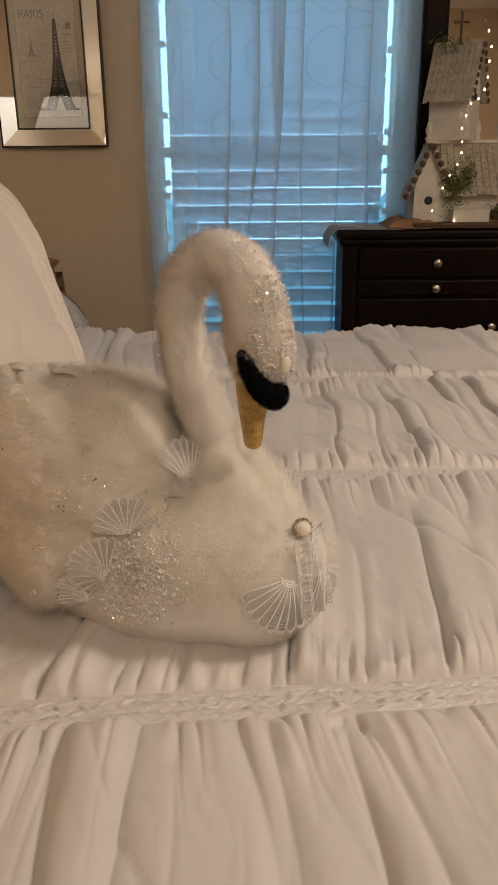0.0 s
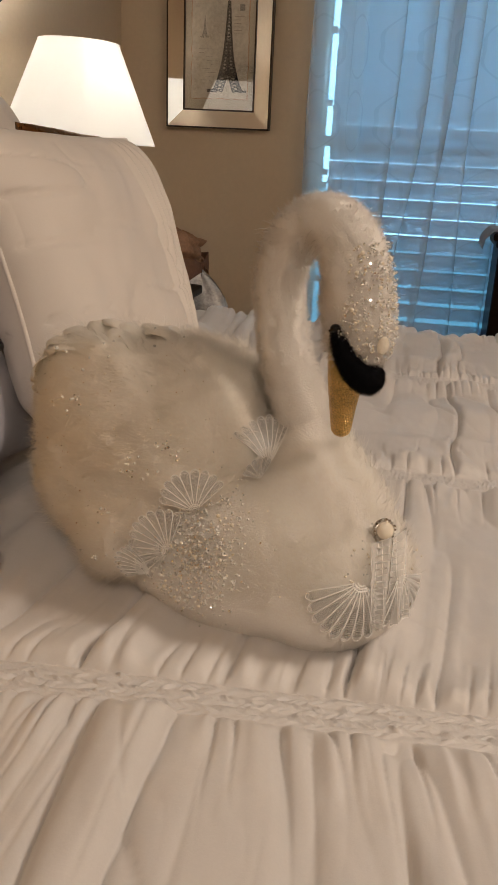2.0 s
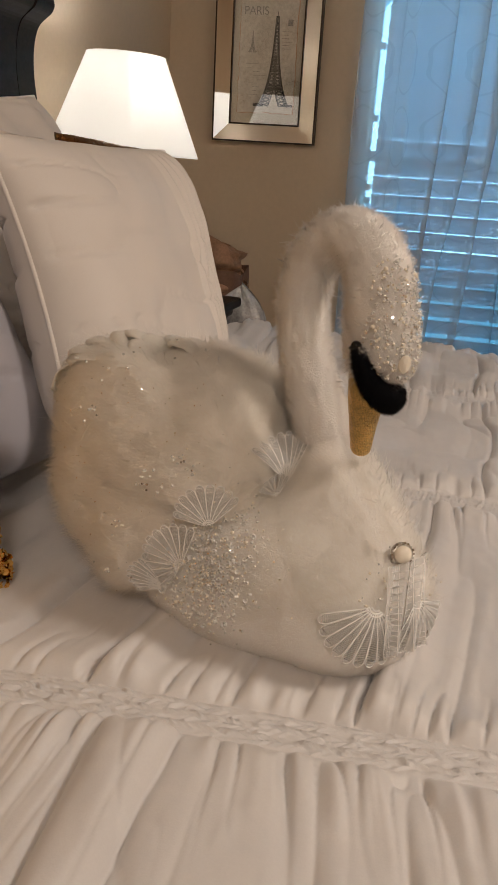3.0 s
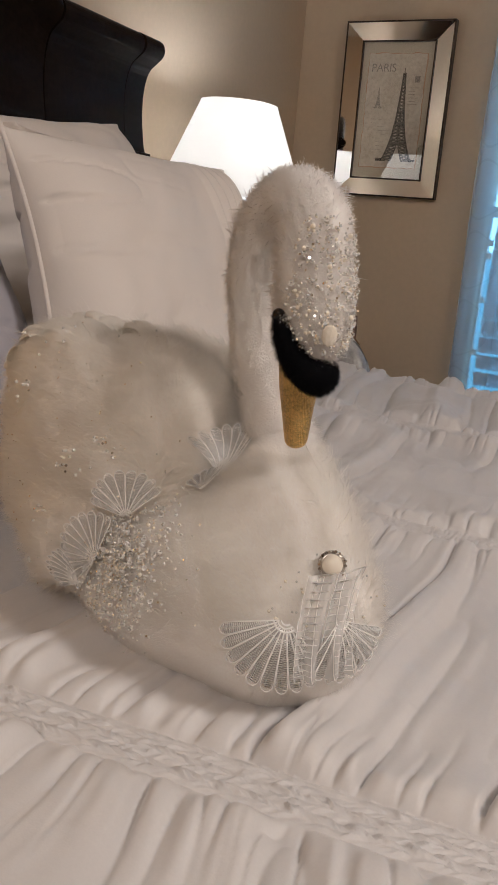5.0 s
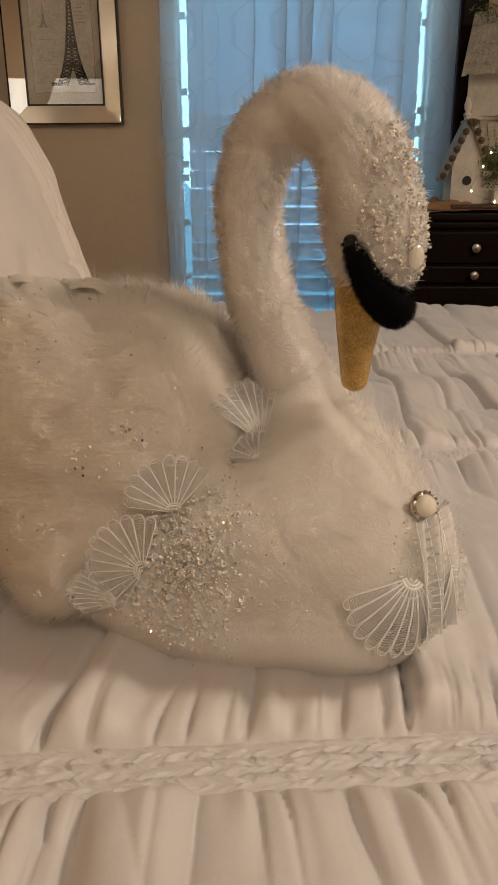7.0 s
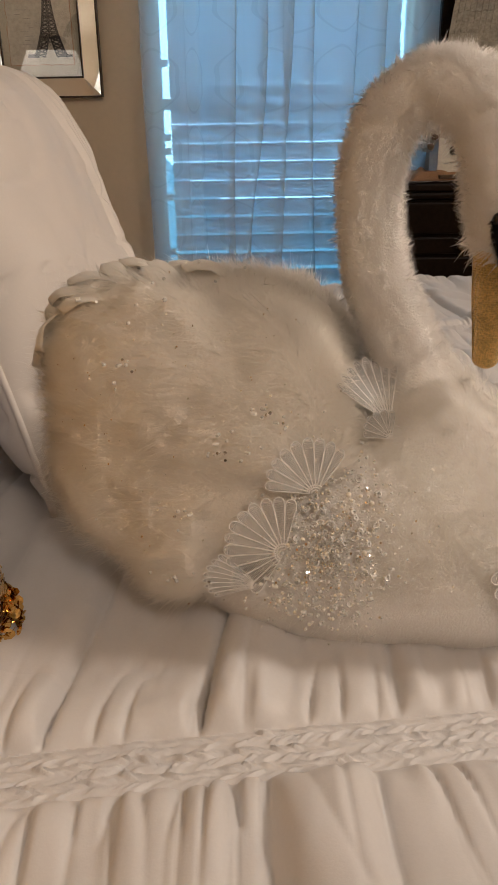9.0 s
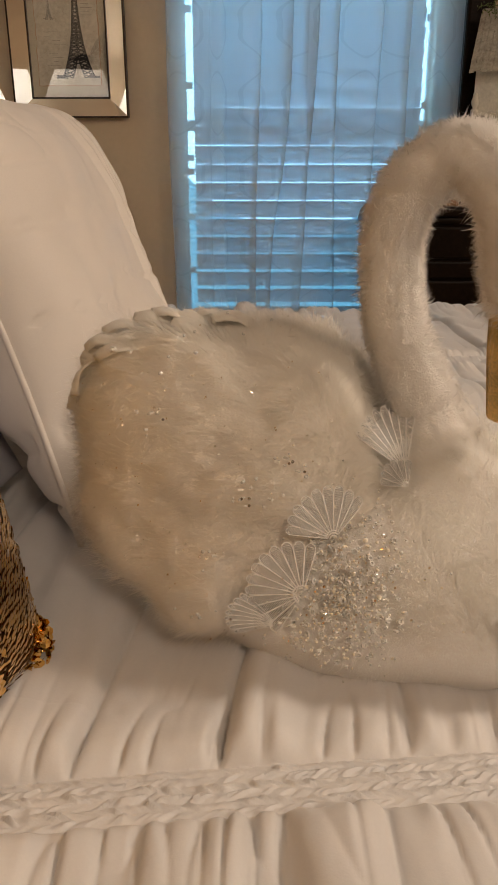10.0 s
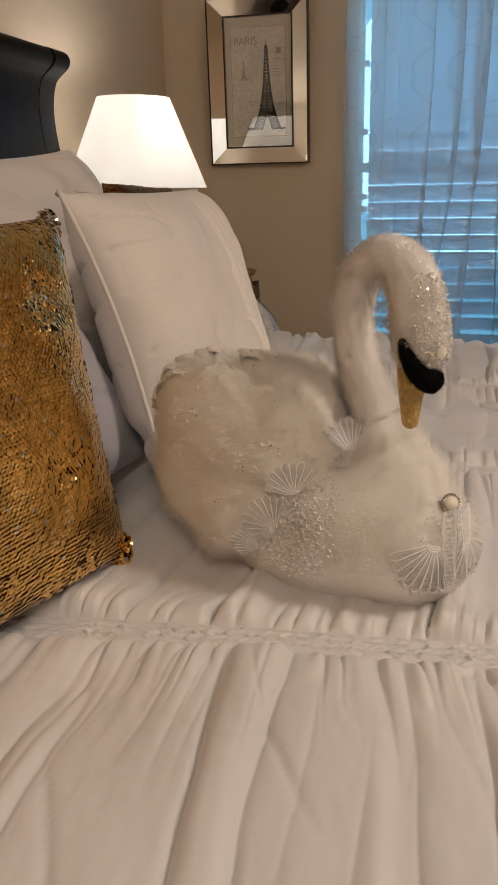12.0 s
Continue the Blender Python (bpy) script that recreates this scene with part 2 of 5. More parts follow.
def part(name, bm, material, parent=None, label="", smooth=False, free=True):
    me = bpy.data.meshes.new(name)
    bmesh.ops.recalc_face_normals(bm, faces=bm.faces)
    bm.to_mesh(me)
    if free:
        bm.free()
    if smooth:
        me.polygons.foreach_set("use_smooth", [True] * len(me.polygons))
    me.materials.append(material)
    ob = new(name, me)
    ob.parent = parent
    if label:
        ob["label"] = label
    return ob


def thing(name, label, category, group="", at=(0, 0, 0), kind=""):
    ob = new(name)
    ob.location = at
    ob.empty_display_size = 0.05
    return tagged(ob, label, category, group, kind)


def box(x0, x1, y0, y1, z0, z1, bevel=0.0, bm=None, segments=2):
    own = bmesh.new()
    bmesh.ops.create_cube(own, size=1, matrix=Matrix.LocRotScale(((x0 + x1) / 2, (y0 + y1) / 2, (z0 + z1) / 2), None,
                                                                 (x1 - x0, y1 - y0, z1 - z0)))
    if bevel:
        bmesh.ops.bevel(own, geom=own.edges[:], offset=bevel, segments=segments, affect="EDGES", profile=0.5)
    return own if bm is None else join(bm, own)


def join(bm, other):
    me = bpy.data.meshes.new("joined")
    other.to_mesh(me)
    other.free()
    bm.from_mesh(me)
    bpy.data.meshes.remove(me)
    return bm


def lathe(profile, segments=32, at=(0, 0, 0)):
    """A turned body from (radius, height) pairs."""
    bm = bmesh.new()
    rings = []
    for r, z in profile:
        rings.append([bm.verts.new((at[0] + r * math.cos(a), at[1] + r * math.sin(a), at[2] + z))
                      for a in (math.tau * i / segments for i in range(segments))])
    for a, b in zip(rings, rings[1:]):
        for i in range(segments):
            j = (i + 1) % segments
            bm.faces.new((a[i], a[j], b[j], b[i]))
    if profile[0][0] > 1e-5:
        bm.faces.new(rings[0][::-1])
    if profile[-1][0] > 1e-5:
        bm.faces.new(rings[-1])
    bmesh.ops.remove_doubles(bm, verts=bm.verts, dist=1e-6)
    return bm


def tube_data(points, radius, sides=5, closed=False, squash=None):
    """Vertices and faces of a tube along points; radius a number or one per point."""
    pts = [Vector(p) for p in points]
    n = len(pts)
    rad = radius if hasattr(radius, "__len__") else [radius] * n
    verts, faces = [], []
    up = None
    for i, p in enumerate(pts):
        a = pts[(i - 1) % n] if closed or i else pts[0]
        b = pts[(i + 1) % n] if closed or i < n - 1 else pts[-1]
        d = (b - a).normalized() if (b - a).length > 1e-9 else Vector((0, 0, 1))
        if up is None:
            up = d.orthogonal().normalized()
        up = (up - d * up.dot(d))
        up = up.normalized() if up.length > 1e-6 else d.orthogonal().normalized()
        side = d.cross(up)
        for k in range(sides):
            t = math.tau * k / sides
            verts.append(p + float(rad[i]) * (math.cos(t) * up + math.sin(t) * side))
    last = n if closed else n - 1
    for i in range(last):
        for k in range(sides):
            a, b = i * sides + k, i * sides + (k + 1) % sides
            c, d = ((i + 1) % n) * sides + (k + 1) % sides, ((i + 1) % n) * sides + k
            faces.append((a, b, c, d))
    if not closed:
        faces.append(tuple(range(sides))[::-1])
        faces.append(tuple((n - 1) * sides + k for k in range(sides)))
    return verts, faces


def tubes(name, runs, material, parent, label="", sides=5):
    """Several tubes as one mesh: runs of (points, radius) or (points, radius, closed)."""
    verts, faces = [], []
    for run in runs:
        v, f = tube_data(run[0], run[1], sides, len(run) > 2 and run[2])
        faces += [tuple(i + len(verts) for i in q) for q in f]
        verts += v
    return mesh_ob(name, verts, faces, material, parent, label)


def smooth_path(points, steps=8):
    """A Catmull-Rom curve through points."""
    p = [np.array(q, float) for q in points]
    p = [2 * p[0] - p[1]] + p + [2 * p[-1] - p[-2]]
    out = []
    for i in range(1, len(p) - 2):
        for k in range(steps):
            t = k / steps
            a, b, c, d = p[i - 1:i + 3]
            out.append(0.5 * (2 * b + (c - a) * t + (2 * a - 5 * b + 4 * c - d) * t * t + (3 * b - a - 3 * c + d) * t ** 3))
    return out + [p[-2]]


def vnoise(x, y, seed=0):
    """Smooth value noise, -1 to 1, for arrays."""
    x, y = np.broadcast_arrays(np.asarray(x, float), np.asarray(y, float))
    xi, yi = np.floor(x).astype(np.int64), np.floor(y).astype(np.int64)
    fx, fy = x - xi, y - yi
    fx, fy = fx * fx * fx * (fx * (fx * 6 - 15) + 10), fy * fy * fy * (fy * (fy * 6 - 15) + 10)

    def h(a, b):
        v = np.sin(a * 127.1 + b * 311.7 + seed * 74.7) * 43758.5453
        return (v - np.floor(v)) * 2 - 1

    return (h(xi, yi) * (1 - fx) + h(xi + 1, yi) * fx) * (1 - fy) + (h(xi, yi + 1) * (1 - fx) + h(xi + 1, yi + 1) * fx) * fy


def grid_faces(rows, cols):
    i = np.arange(rows - 1)[:, None] * cols + np.arange(cols - 1)[None, :]
    return np.stack([i, i + 1, i + cols + 1, i + cols], -1).reshape(-1, 4)


# ---- the room ----
X0, X1, Y0, Y1, ZC = -1.235, 2.5, -2.0, 3.46, 2.45
WX0, WX1, WZ0, WZ1 = -0.40, 0.545, 0.12, 2.08


def setting(name, bm, material, label, category):
    return tagged(part(name, bm, material), label, category, kind="structure")


def window_wall():
    bm = bmesh.new()
    for b in ((X0 - 0.12, WX0, 0, ZC), (WX1, X1 + 0.12, 0, ZC), (WX0, WX1, 0, WZ0), (WX0, WX1, WZ1, ZC)):
        box(b[0], b[1], Y1, Y1 + 0.14, b[2], b[3], bm=bm)
    return bm


setting("floor", box(X0 - 0.12, X1 + 0.12, Y0 - 0.12, Y1 + 0.14, -0.1, 0.0), CARPET, "beige cut-pile bedroom carpet", "floor")
setting("ceiling", box(X0 - 0.12, X1 + 0.12, Y0 - 0.12, Y1 + 0.14, ZC, ZC + 0.1), CEIL, "plain white textured ceiling", "ceiling")
setting("wall_north", window_wall(), WALL, "beige painted wall with a window opening", "wall")
setting("wall_west", box(X0 - 0.12, X0, Y0, Y1, 0, ZC), WALL, "beige painted wall behind the headboard", "wall")
setting("wall_east", box(X1, X1 + 0.12, Y0, Y1, 0, ZC), WALL, "plain beige painted wall", "wall")
setting("wall_south", box(X0 - 0.12, X1 + 0.12, Y0 - 0.12, Y0, 0, ZC), WALL, "plain beige painted wall", "wall")
bb = box(X0 + 0.002, X0 + 0.016, Y0 + 0.02, Y1 - 0.02, 0.002, 0.10, 0.004)
box(X0 + 0.02, WX0 - 0.05, Y1 - 0.016, Y1 - 0.002, 0.002, 0.10, 0.004, bm=bb)
setting("baseboard", bb, WHITE, "white painted baseboard along the walls", "baseboard")

# window with its frame and panes
win = thing("window_1", "white framed window glowing with blue dusk light", "window", at=(0, 0, 0), kind="structure")
fr = bmesh.new()
for b in ((WX0, WX0 + 0.008, WZ0, WZ1), (WX1 - 0.008, WX1, WZ0, WZ1), (WX0 + 0.008, WX1 - 0.008, WZ0, WZ0 + 0.04),
          (WX0 + 0.008, WX1 - 0.008, WZ1 - 0.04, WZ1), (WX0 + 0.008, WX1 - 0.008, 1.08, 1.12)):
    box(b[0], b[1], Y1 + 0.09, Y1 + 0.13, b[2], b[3], 0.004, bm=fr)
part("window_frame", fr, WHITE, win)
for z0, z1 in ((WZ0 + 0.04, 1.08), (1.12, WZ1 - 0.04)):
    pane = part("pane", box(WX0 + 0.008, WX1 - 0.008, Y1 + 0.108, Y1 + 0.112, z0, z1), GLASS, win)
    pane.visible_shadow = False
back = part("backdrop", box(-2.5, 2.7, 4.9, 4.95, -0.6, 3.2), DAYGLOW)
tagged(back, "plain blue evening sky outside the window", "sky", kind="structure")

# blind: each slat a piece of its own
blind = thing("window_blind", "white faux wood slatted blind, nearly closed, lit blue from outside", "blind")
slat_me = None
z, k = WZ0 + 0.05, 0
while z < WZ1 - 0.08:
    tilt = 66.5 - 18 * max(0.0, min(1.0, (0.66 - z) / 0.34))
    if slat_me is None:
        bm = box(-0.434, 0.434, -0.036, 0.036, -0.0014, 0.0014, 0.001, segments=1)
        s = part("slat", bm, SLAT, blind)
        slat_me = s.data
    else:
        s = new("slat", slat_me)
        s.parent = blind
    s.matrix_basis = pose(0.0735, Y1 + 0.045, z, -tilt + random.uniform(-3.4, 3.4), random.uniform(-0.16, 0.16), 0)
    z += 0.0685
    k += 1
part("head_rail", box(WX0 + 0.01, WX1 - 0.01, Y1 + 0.01, Y1 + 0.08, WZ1 - 0.07, WZ1 - 0.01, 0.004), WHITE, blind)
part("bottom_rail", box(WX0 + 0.03, WX1 - 0.03, Y1 + 0.02, Y1 + 0.07, WZ0 + 0.008, WZ0 + 0.03, 0.004), WHITE, blind)
for x in (-0.20, 0.08, 0.36):
    part("ladder_cord", box(x, x + 0.003, Y1 + 0.012, Y1 + 0.0145, WZ0 + 0.02, WZ1 - 0.06), WHITE, blind)
for x, zs in ((-0.376, (1.50, 1.24, 0.98, 0.93, 0.76, 0.55)), (0.523, (1.47, 1.17, 1.02, 0.86))):
    for zz in zs:
        part("edge_clip", box(x - 0.012, x + 0.012, Y1 + 0.03, Y1 + 0.05, zz - 0.012, zz + 0.012, 0.002), WHITE, blind)


def curtain(x0, x1, seed):
    """A gathered sheer panel; its UV runs along the cloth in metres."""
    cols, rows = 300, 40
    u = np.linspace(0, 1, cols)
    zz = np.linspace(2.22, 0.03, rows)
    U, Z = np.meshgrid(u, zz)
    ph = U * (x1 - x0) / 0.13 + 0.7 * vnoise(U * 4, Z * 0.6, seed)
    amp = 0.016 + 0.012 * (2.22 - Z) / 2.2
    Y = Y1 - 0.075 + amp * np.sin(math.tau * ph) + 0.012 * vnoise(U * 9, Z * 0.8, seed + 3)
    X = x0 + (x1 - x0) * U + 0.027 * np.cos(math.tau * ph + 0.6) + 0.012 * vnoise(U * 3, Z * 1.1, seed + 5)
    ob = mesh_ob("curtain", np.stack([X, Y, Z], -1).reshape(-1, 3), grid_faces(rows, cols), SHEER)
    lay = ob.data.uv_layers.new(name="cloth")
    idx = np.zeros(len(ob.data.loops), dtype=np.int64)
    ob.data.loops.foreach_get("vertex_index", idx)
    uvs = np.stack([U.ravel() * (x1 - x0) * 1.5, Z.ravel()], -1)[idx]
    lay.data.foreach_set("uv", uvs.ravel().astype(np.float32))
    return tagged(ob, "sheer white voile curtain with embroidered ogee lattice", "curtain", "curtains")


curtain(-0.455, 0.075, 1)
curtain(0.055, 0.60, 7)
rod = thing("curtain_rod", "dark bronze curtain rod above the window", "curtain rod")
tubes("pole", [([(-0.55, Y1 - 0.075, 2.235), (0.72, Y1 - 0.075, 2.235)], 0.010)], BRONZE, rod, sides=10)
for x in (-0.5, 0.67):
    tubes("bracket", [([(x, Y1 - 0.001, 2.225), (x, Y1 - 0.075, 2.225)], 0.006)], BRONZE, rod, sides=8)

# ---- picture in a mirrored frame ----


def picture():
    t = thing("wall_picture", "old Paris tower picture in a silvery mirror frame on the wall", "picture", at=(-0.815, Y1, 1.444))
    w, h, f = 0.2125, 0.320, 0.067
    iw, ih = w - f, h - f
    yo, yi = -0.034, -0.0225
    o = [(-w, -h), (w, -h), (w, h), (-w, h)]
    i_ = [(-iw, -ih), (iw, -ih), (iw, ih), (-iw, ih)]
    for k, nm in enumerate(("bottom", "right", "top", "left")):
        a, b = o[k], o[(k + 1) % 4]
        c, d = i_[(k + 1) % 4], i_[k]
        s = 0.985
        quad = [(a[0] * s, yo, a[1] * s), (b[0] * s, yo, b[1] * s), (c[0], yi, c[1]), (d[0], yi, d[1])]
        verts = quad + [(x, y + 0.004, z) for x, y, z in quad]
        mesh_ob("mirror_facet", verts, [(0, 1, 2, 3), (7, 6, 5, 4), (0, 4, 5, 1), (1, 5, 6, 2), (2, 6, 7, 3), (3, 7, 4, 0)],
                MIRROR, t, "bevelled mirror strip", smooth=False)
    rim = bmesh.new()
    for a in ((-w, w, -h, -h + 0.006), (-w, w, h - 0.006, h), (-w, -w + 0.006, -h + 0.006, h - 0.006), (w - 0.006, w, -h + 0.006, h - 0.006)):
        box(a[0], a[1], -0.037, -0.001, a[2], a[3], 0.0015, bm=rim)
    part("outer_rim", rim, BRONZE, t)
    rim = bmesh.new()
    e = 0.005
    for a in ((-iw, iw, -ih, -ih + e), (-iw, iw, ih - e, ih), (-iw, -iw + e, -ih + e, ih - e), (iw - e, iw, -ih + e, ih - e)):
        box(a[0], a[1], -0.027, -0.008, a[2], a[3], 0.001, bm=rim)
    part("inner_rim", rim, BRONZE, t)
    part("mat_board", box(-iw, iw, -0.012, -0.008, -ih, ih), MATBOARD, t)
    pw, ph = 0.113, 0.207
    rng = random.Random(4)
    edge = []
    for k in range(4):
        a, b = ((-pw, -ph), (pw, -ph), (pw, ph), (-pw, ph))[k], ((pw, -ph), (pw, ph), (-pw, ph), (-pw, -ph))[k]
        for s in range(14):
            q = s / 14
            edge.append((a[0] + (b[0] - a[0]) * q + rng.uniform(-.0022, .0022), a[1] + (b[1] - a[1]) * q + rng.uniform(-.0022, .0022)))
    n = len(edge)
    verts = [(x, -0.0150, z) for x, z in edge] + [(x, -0.0125, z) for x, z in edge]
    paper = mesh_ob("print", verts, [tuple(range(n)), tuple(range(2 * n - 1, n - 1, -1))] + [(i, n + i, n + (i + 1) % n, (i + 1) % n) for i in range(n)],
                    PAPER, t, "aged cream print with deckled edge", smooth=False)

    rust = [(x * 1.025 + rng.uniform(-.002, .002), z * 1.014 + rng.uniform(-.002, .002)) for x, z in edge]
    verts = [(x, -0.0140, z) for x, z in rust] + [(x, -0.0122, z) for x, z in rust]
    mesh_ob("burnt_edge", verts, [tuple(range(n)), tuple(range(2 * n - 1, n - 1, -1))] + [(i, n + i, n + (i + 1) % n, (i + 1) % n) for i in range(n)],
            TISSUE, paper, "browned torn paper edge", smooth=False)

    def tower(cx, z0, hh, material, nm):
        """A lattice tower: four curved legs seen flat, platforms, arch and struts."""
        bm = bmesh.new()

        def half(s):
            return hh * (0.115 * (1 - s) ** 4.0 + 0.062 * (1 - s) + 0.008)

        def bar(a, b, r):
            d = Vector((b[0] - a[0], 0, b[1] - a[1]))
            if d.length < 1e-6:
                return
            nrm = Vector((-d.z, 0, d.x)).normalized() * r
            q = [bm.verts.new((p[0] + sgn * nrm.x, -0.0158, p[1] + sgn * nrm.z)) for p, sgn in ((a, 1), (a, -1), (b, -1), (b, 1))]
            bm.faces.new(q)

        st = [i / 26 for i in range(27)]
        for sgn in (-1, 1):
            for a, b in zip(st, st[1:]):
                leg = 0.052 * hh * (1 - a) + 0.004 * hh
                pa, pb = (cx + sgn * half(a), z0 + a * hh), (cx + sgn * half(b), z0 + b * hh)
                bar(pa, pb, 0.012 * hh)
                ia = (cx + sgn * max(half(a) - leg * 2, 0), pa[1])
                ib = (cx + sgn * max(half(b) - leg * 2, 0), pb[1])
                if a < 0.55:
                    bar(ia, ib, 0.008 * hh)
                    bar(pa, ib, 0.0075 * hh)
                    bar(ia, pb, 0.0075 * hh)
        for a, b in zip(st[14:], st[15:]):
            bar((cx - half(a), z0 + a * hh), (cx + half(b), z0 + b * hh), 0.006 * hh)
            bar((cx + half(a), z0 + a * hh), (cx - half(b), z0 + b * hh), 0.006 * hh)
        for s, r in ((0.20, 0.014), (0.235, 0.006), (0.40, 0.012), (0.42, 0.006), (0.93, 0.010)):
            bar((cx - half(s) - 0.012 * hh, z0 + s * hh), (cx + half(s) + 0.012 * hh, z0 + s * hh), r * hh)
        for i in range(12):
            a, b = math.pi * i / 12, math.pi * (i + 1) / 12
            bar((cx + 0.13 * hh * math.cos(a), z0 + 0.03 * hh + 0.125 * hh * math.sin(a)),
                (cx + 0.13 * hh * math.cos(b), z0 + 0.03 * hh + 0.125 * hh * math.sin(b)), 0.006 * hh)
        bar((cx, z0 + 0.96 * hh), (cx, z0 + 1.05 * hh), 0.004 * hh)
        bar((cx - 0.26 * hh, z0 + 0.004), (cx - 0.13 * hh, z0 + 0.004), 0.018 * hh)
        bar((cx + 0.10 * hh, z0 + 0.004), (cx + 0.24 * hh, z0 + 0.004), 0.012 * hh)
        return part(nm, bm, material, paper)

    tower(0.034, -0.183, 0.322, INK_AND_SHADE, "printed_tower")
    tower(-0.062, 0.010, 0.075, FADED, "small_printed_tower")
    cu = bpy.data.curves.new("lettering", "FONT")
    cu.body, cu.size, cu.align_x, cu.extrude = "PARIS", 0.042, "CENTER", 0.0002
    cu.space_character = 0.95
    tmp = new("lettering", cu)
    me = bpy.data.meshes.new_from_object(tmp.evaluated_get(bpy.context.evaluated_depsgraph_get()))
    bpy.data.objects.remove(tmp)
    me.materials.clear()
    me.materials.append(FADED)
    tx = new("lettering", me)
    tx.parent = paper
    tx.matrix_basis = pose(-0.052, -0.0158, 0.143, 90, 0, 0)
    for i in range(6):
        part("faint_line", box(0.055, 0.055 + rng.uniform(0.02, 0.045), -0.0158, -0.0154, 0.085 - i * 0.012, 0.0865 - i * 0.012), FADED, paper)
    for i in range(9):
        x = rng.uniform(-0.10, -0.01)
        part("faint_line", box(x, x + rng.uniform(0.015, 0.05), -0.0158, -0.0154, -0.03 - i * 0.014, -0.0288 - i * 0.014), FADED, paper)
    part("stamp", box(0.076, 0.096, -0.0158, -0.0154, 0.105, 0.128), FADED, paper)
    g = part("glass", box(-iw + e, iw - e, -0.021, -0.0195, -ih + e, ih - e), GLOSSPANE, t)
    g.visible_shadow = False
    t.matrix_basis = pose(-0.815, Y1 - 0.0145, 1.444, 2.4, 0, 0)


picture()

# ---- bed ----
ZB = 0.65
BY0, BY1, BXH, BXF = 0.06, 2.075, -0.98, 1.12


def bands_y(x):
    """Where the smocked bands cross the bed."""
    return [0.02 + 0 * x, 0.529 + 0.085 * x - 0.05 * np.clip(-x - 0.2, 0, 1), 1.021 + 0.012 * x, 1.53 + 0.0 * x, 2.06 + 0 * x]


def comforter():
    xs = np.concatenate([np.arange(BXH, -0.45, 0.008), np.arange(-0.45, -0.30, 0.003), np.arange(-0.30, 0.36, 0.0014), np.arange(0.36, 0.50, 0.003), np.arange(0.50, BXF + 0.001, 0.007)])
    ys = np.concatenate([np.arange(-0.45, 0.05, 0.012), np.arange(0.05, 0.38, 0.006), np.arange(0.38, 0.475, 0.0025), np.arange(0.475, 0.585, 0.0008), np.arange(0.585, 0.66, 0.0025), np.arange(0.66, 1.10, 0.0038),
                         np.arange(1.10, 1.62, 0.0055), np.arange(1.62, 2.62, 0.009)])
    X, Q = np.meshgrid(xs, ys)
    r = 0.075
    far, near = Q - (BY1 - r), (BY0 + r) - Q
    over = np.maximum(far, near)
    ang = np.clip(over / r, 0, math.pi / 2)
    sgn = np.where(far > near, 1.0, -1.0)
    base_y = np.where(over > 0, np.where(sgn > 0, BY1 - r, BY0 + r) + sgn * r * np.sin(ang), Q)
    base_z = ZB - 0.009 - np.where(over > 0, r * (1 - np.cos(ang)) + np.maximum(over - r * math.pi / 2, 0), 0)
    B = [np.asarray(b) for b in bands_y(X)]
    H = np.zeros_like(X)
    half = 0.0185
    for i in range(len(B) - 1):
        lo, hi = B[i] + half, B[i + 1] - half
        S = (Q - lo) / (hi - lo)
        inside = (S > 0) & (S < 1)
        d = np.minimum(Q - lo, hi - Q)
        sk = (0.03, -0.04, 0.03, 0.04)[i]
        wx = X + sk * S + (0.015 if i < 2 else 0.020) * vnoise(X * 7, S * 1.6, 11 + i) + 0.003 * vnoise(X * 25, S * 5, 21 + i)
        n1 = vnoise(wx / 0.037, S * 0.55 + i * 7, 31 + i)
        n5 = vnoise(wx / 0.019 + 9, S * 0.9 + i * 3, 35 + i)
        n2 = vnoise(wx / 0.014 + 4, S * 4.5 + i * 5, 41 + i)
        n3 = vnoise(wx / 0.0085, S * 9.0, 51 + i)
        mid = np.clip(d / 0.06, 0, 1)
        puff = 1 - np.exp(-np.abs(n1) / (0.11 + 0.17 * mid))
        puff5 = 1 - np.exp(-np.abs(n5) / (0.13 + 0.25 * mid))
        puff2 = 1 - np.exp(-np.abs(n2) / 0.22)
        nb = np.exp(-np.maximum(d, 0) / 0.032)
        rise = 1 - np.exp(-np.maximum(d, 0) / 0.010)
        some = np.clip(0.5 + 1.2 * vnoise(X * 8, S * 2.5, 65 + i), 0, 1)
        h = (0.0140 * puff * (1 - 0.25 * mid) + 0.0070 * n1) * rise + 0.0048 * puff5 * rise * some * (1 - 0.6 * mid) + 0.0105 * puff2 * nb * rise + 0.0018 * n3 * nb * rise
        lump = (0.004 if i < 2 else 0.011) * vnoise(X * 11 + i + S * 2, S * 5, 61 + i) * rise * mid
        slant = vnoise((X + 0.55 * Q) * 10, (Q - 0.55 * X) * 2.6, 71 + i)
        h = h - 0.0042 * np.exp(-np.abs(slant) / 0.07) * mid * np.clip(0.2 + vnoise(X * 6, Q * 5, 75 + i) * 1.6, 0, 1)
        h = h + 0.006 * np.sin(math.pi * np.clip(S, 0, 1)) ** 0.6 + lump - 0.006 * (1 - np.exp(-np.maximum(d, 0) / 0.006))
        h = h * (1.34 if i >= 2 else 1.26)
        H = np.where(inside, h, H)
    for i, b in enumerate(B):
        e = (Q - b) / half
        inside = np.abs(e) < 1
        ew = np.clip(e + 0.09 * vnoise(X / 0.017, e * 0.8, 78 + i), -0.999, 0.999)
        lane = np.floor((ew + 1) * 3)
        mid_e = (lane + 0.5) / 3 - 1
        row = (ew - mid_e) * 6
        way = np.where(lane % 2 > 0, 1.0, -1.0)
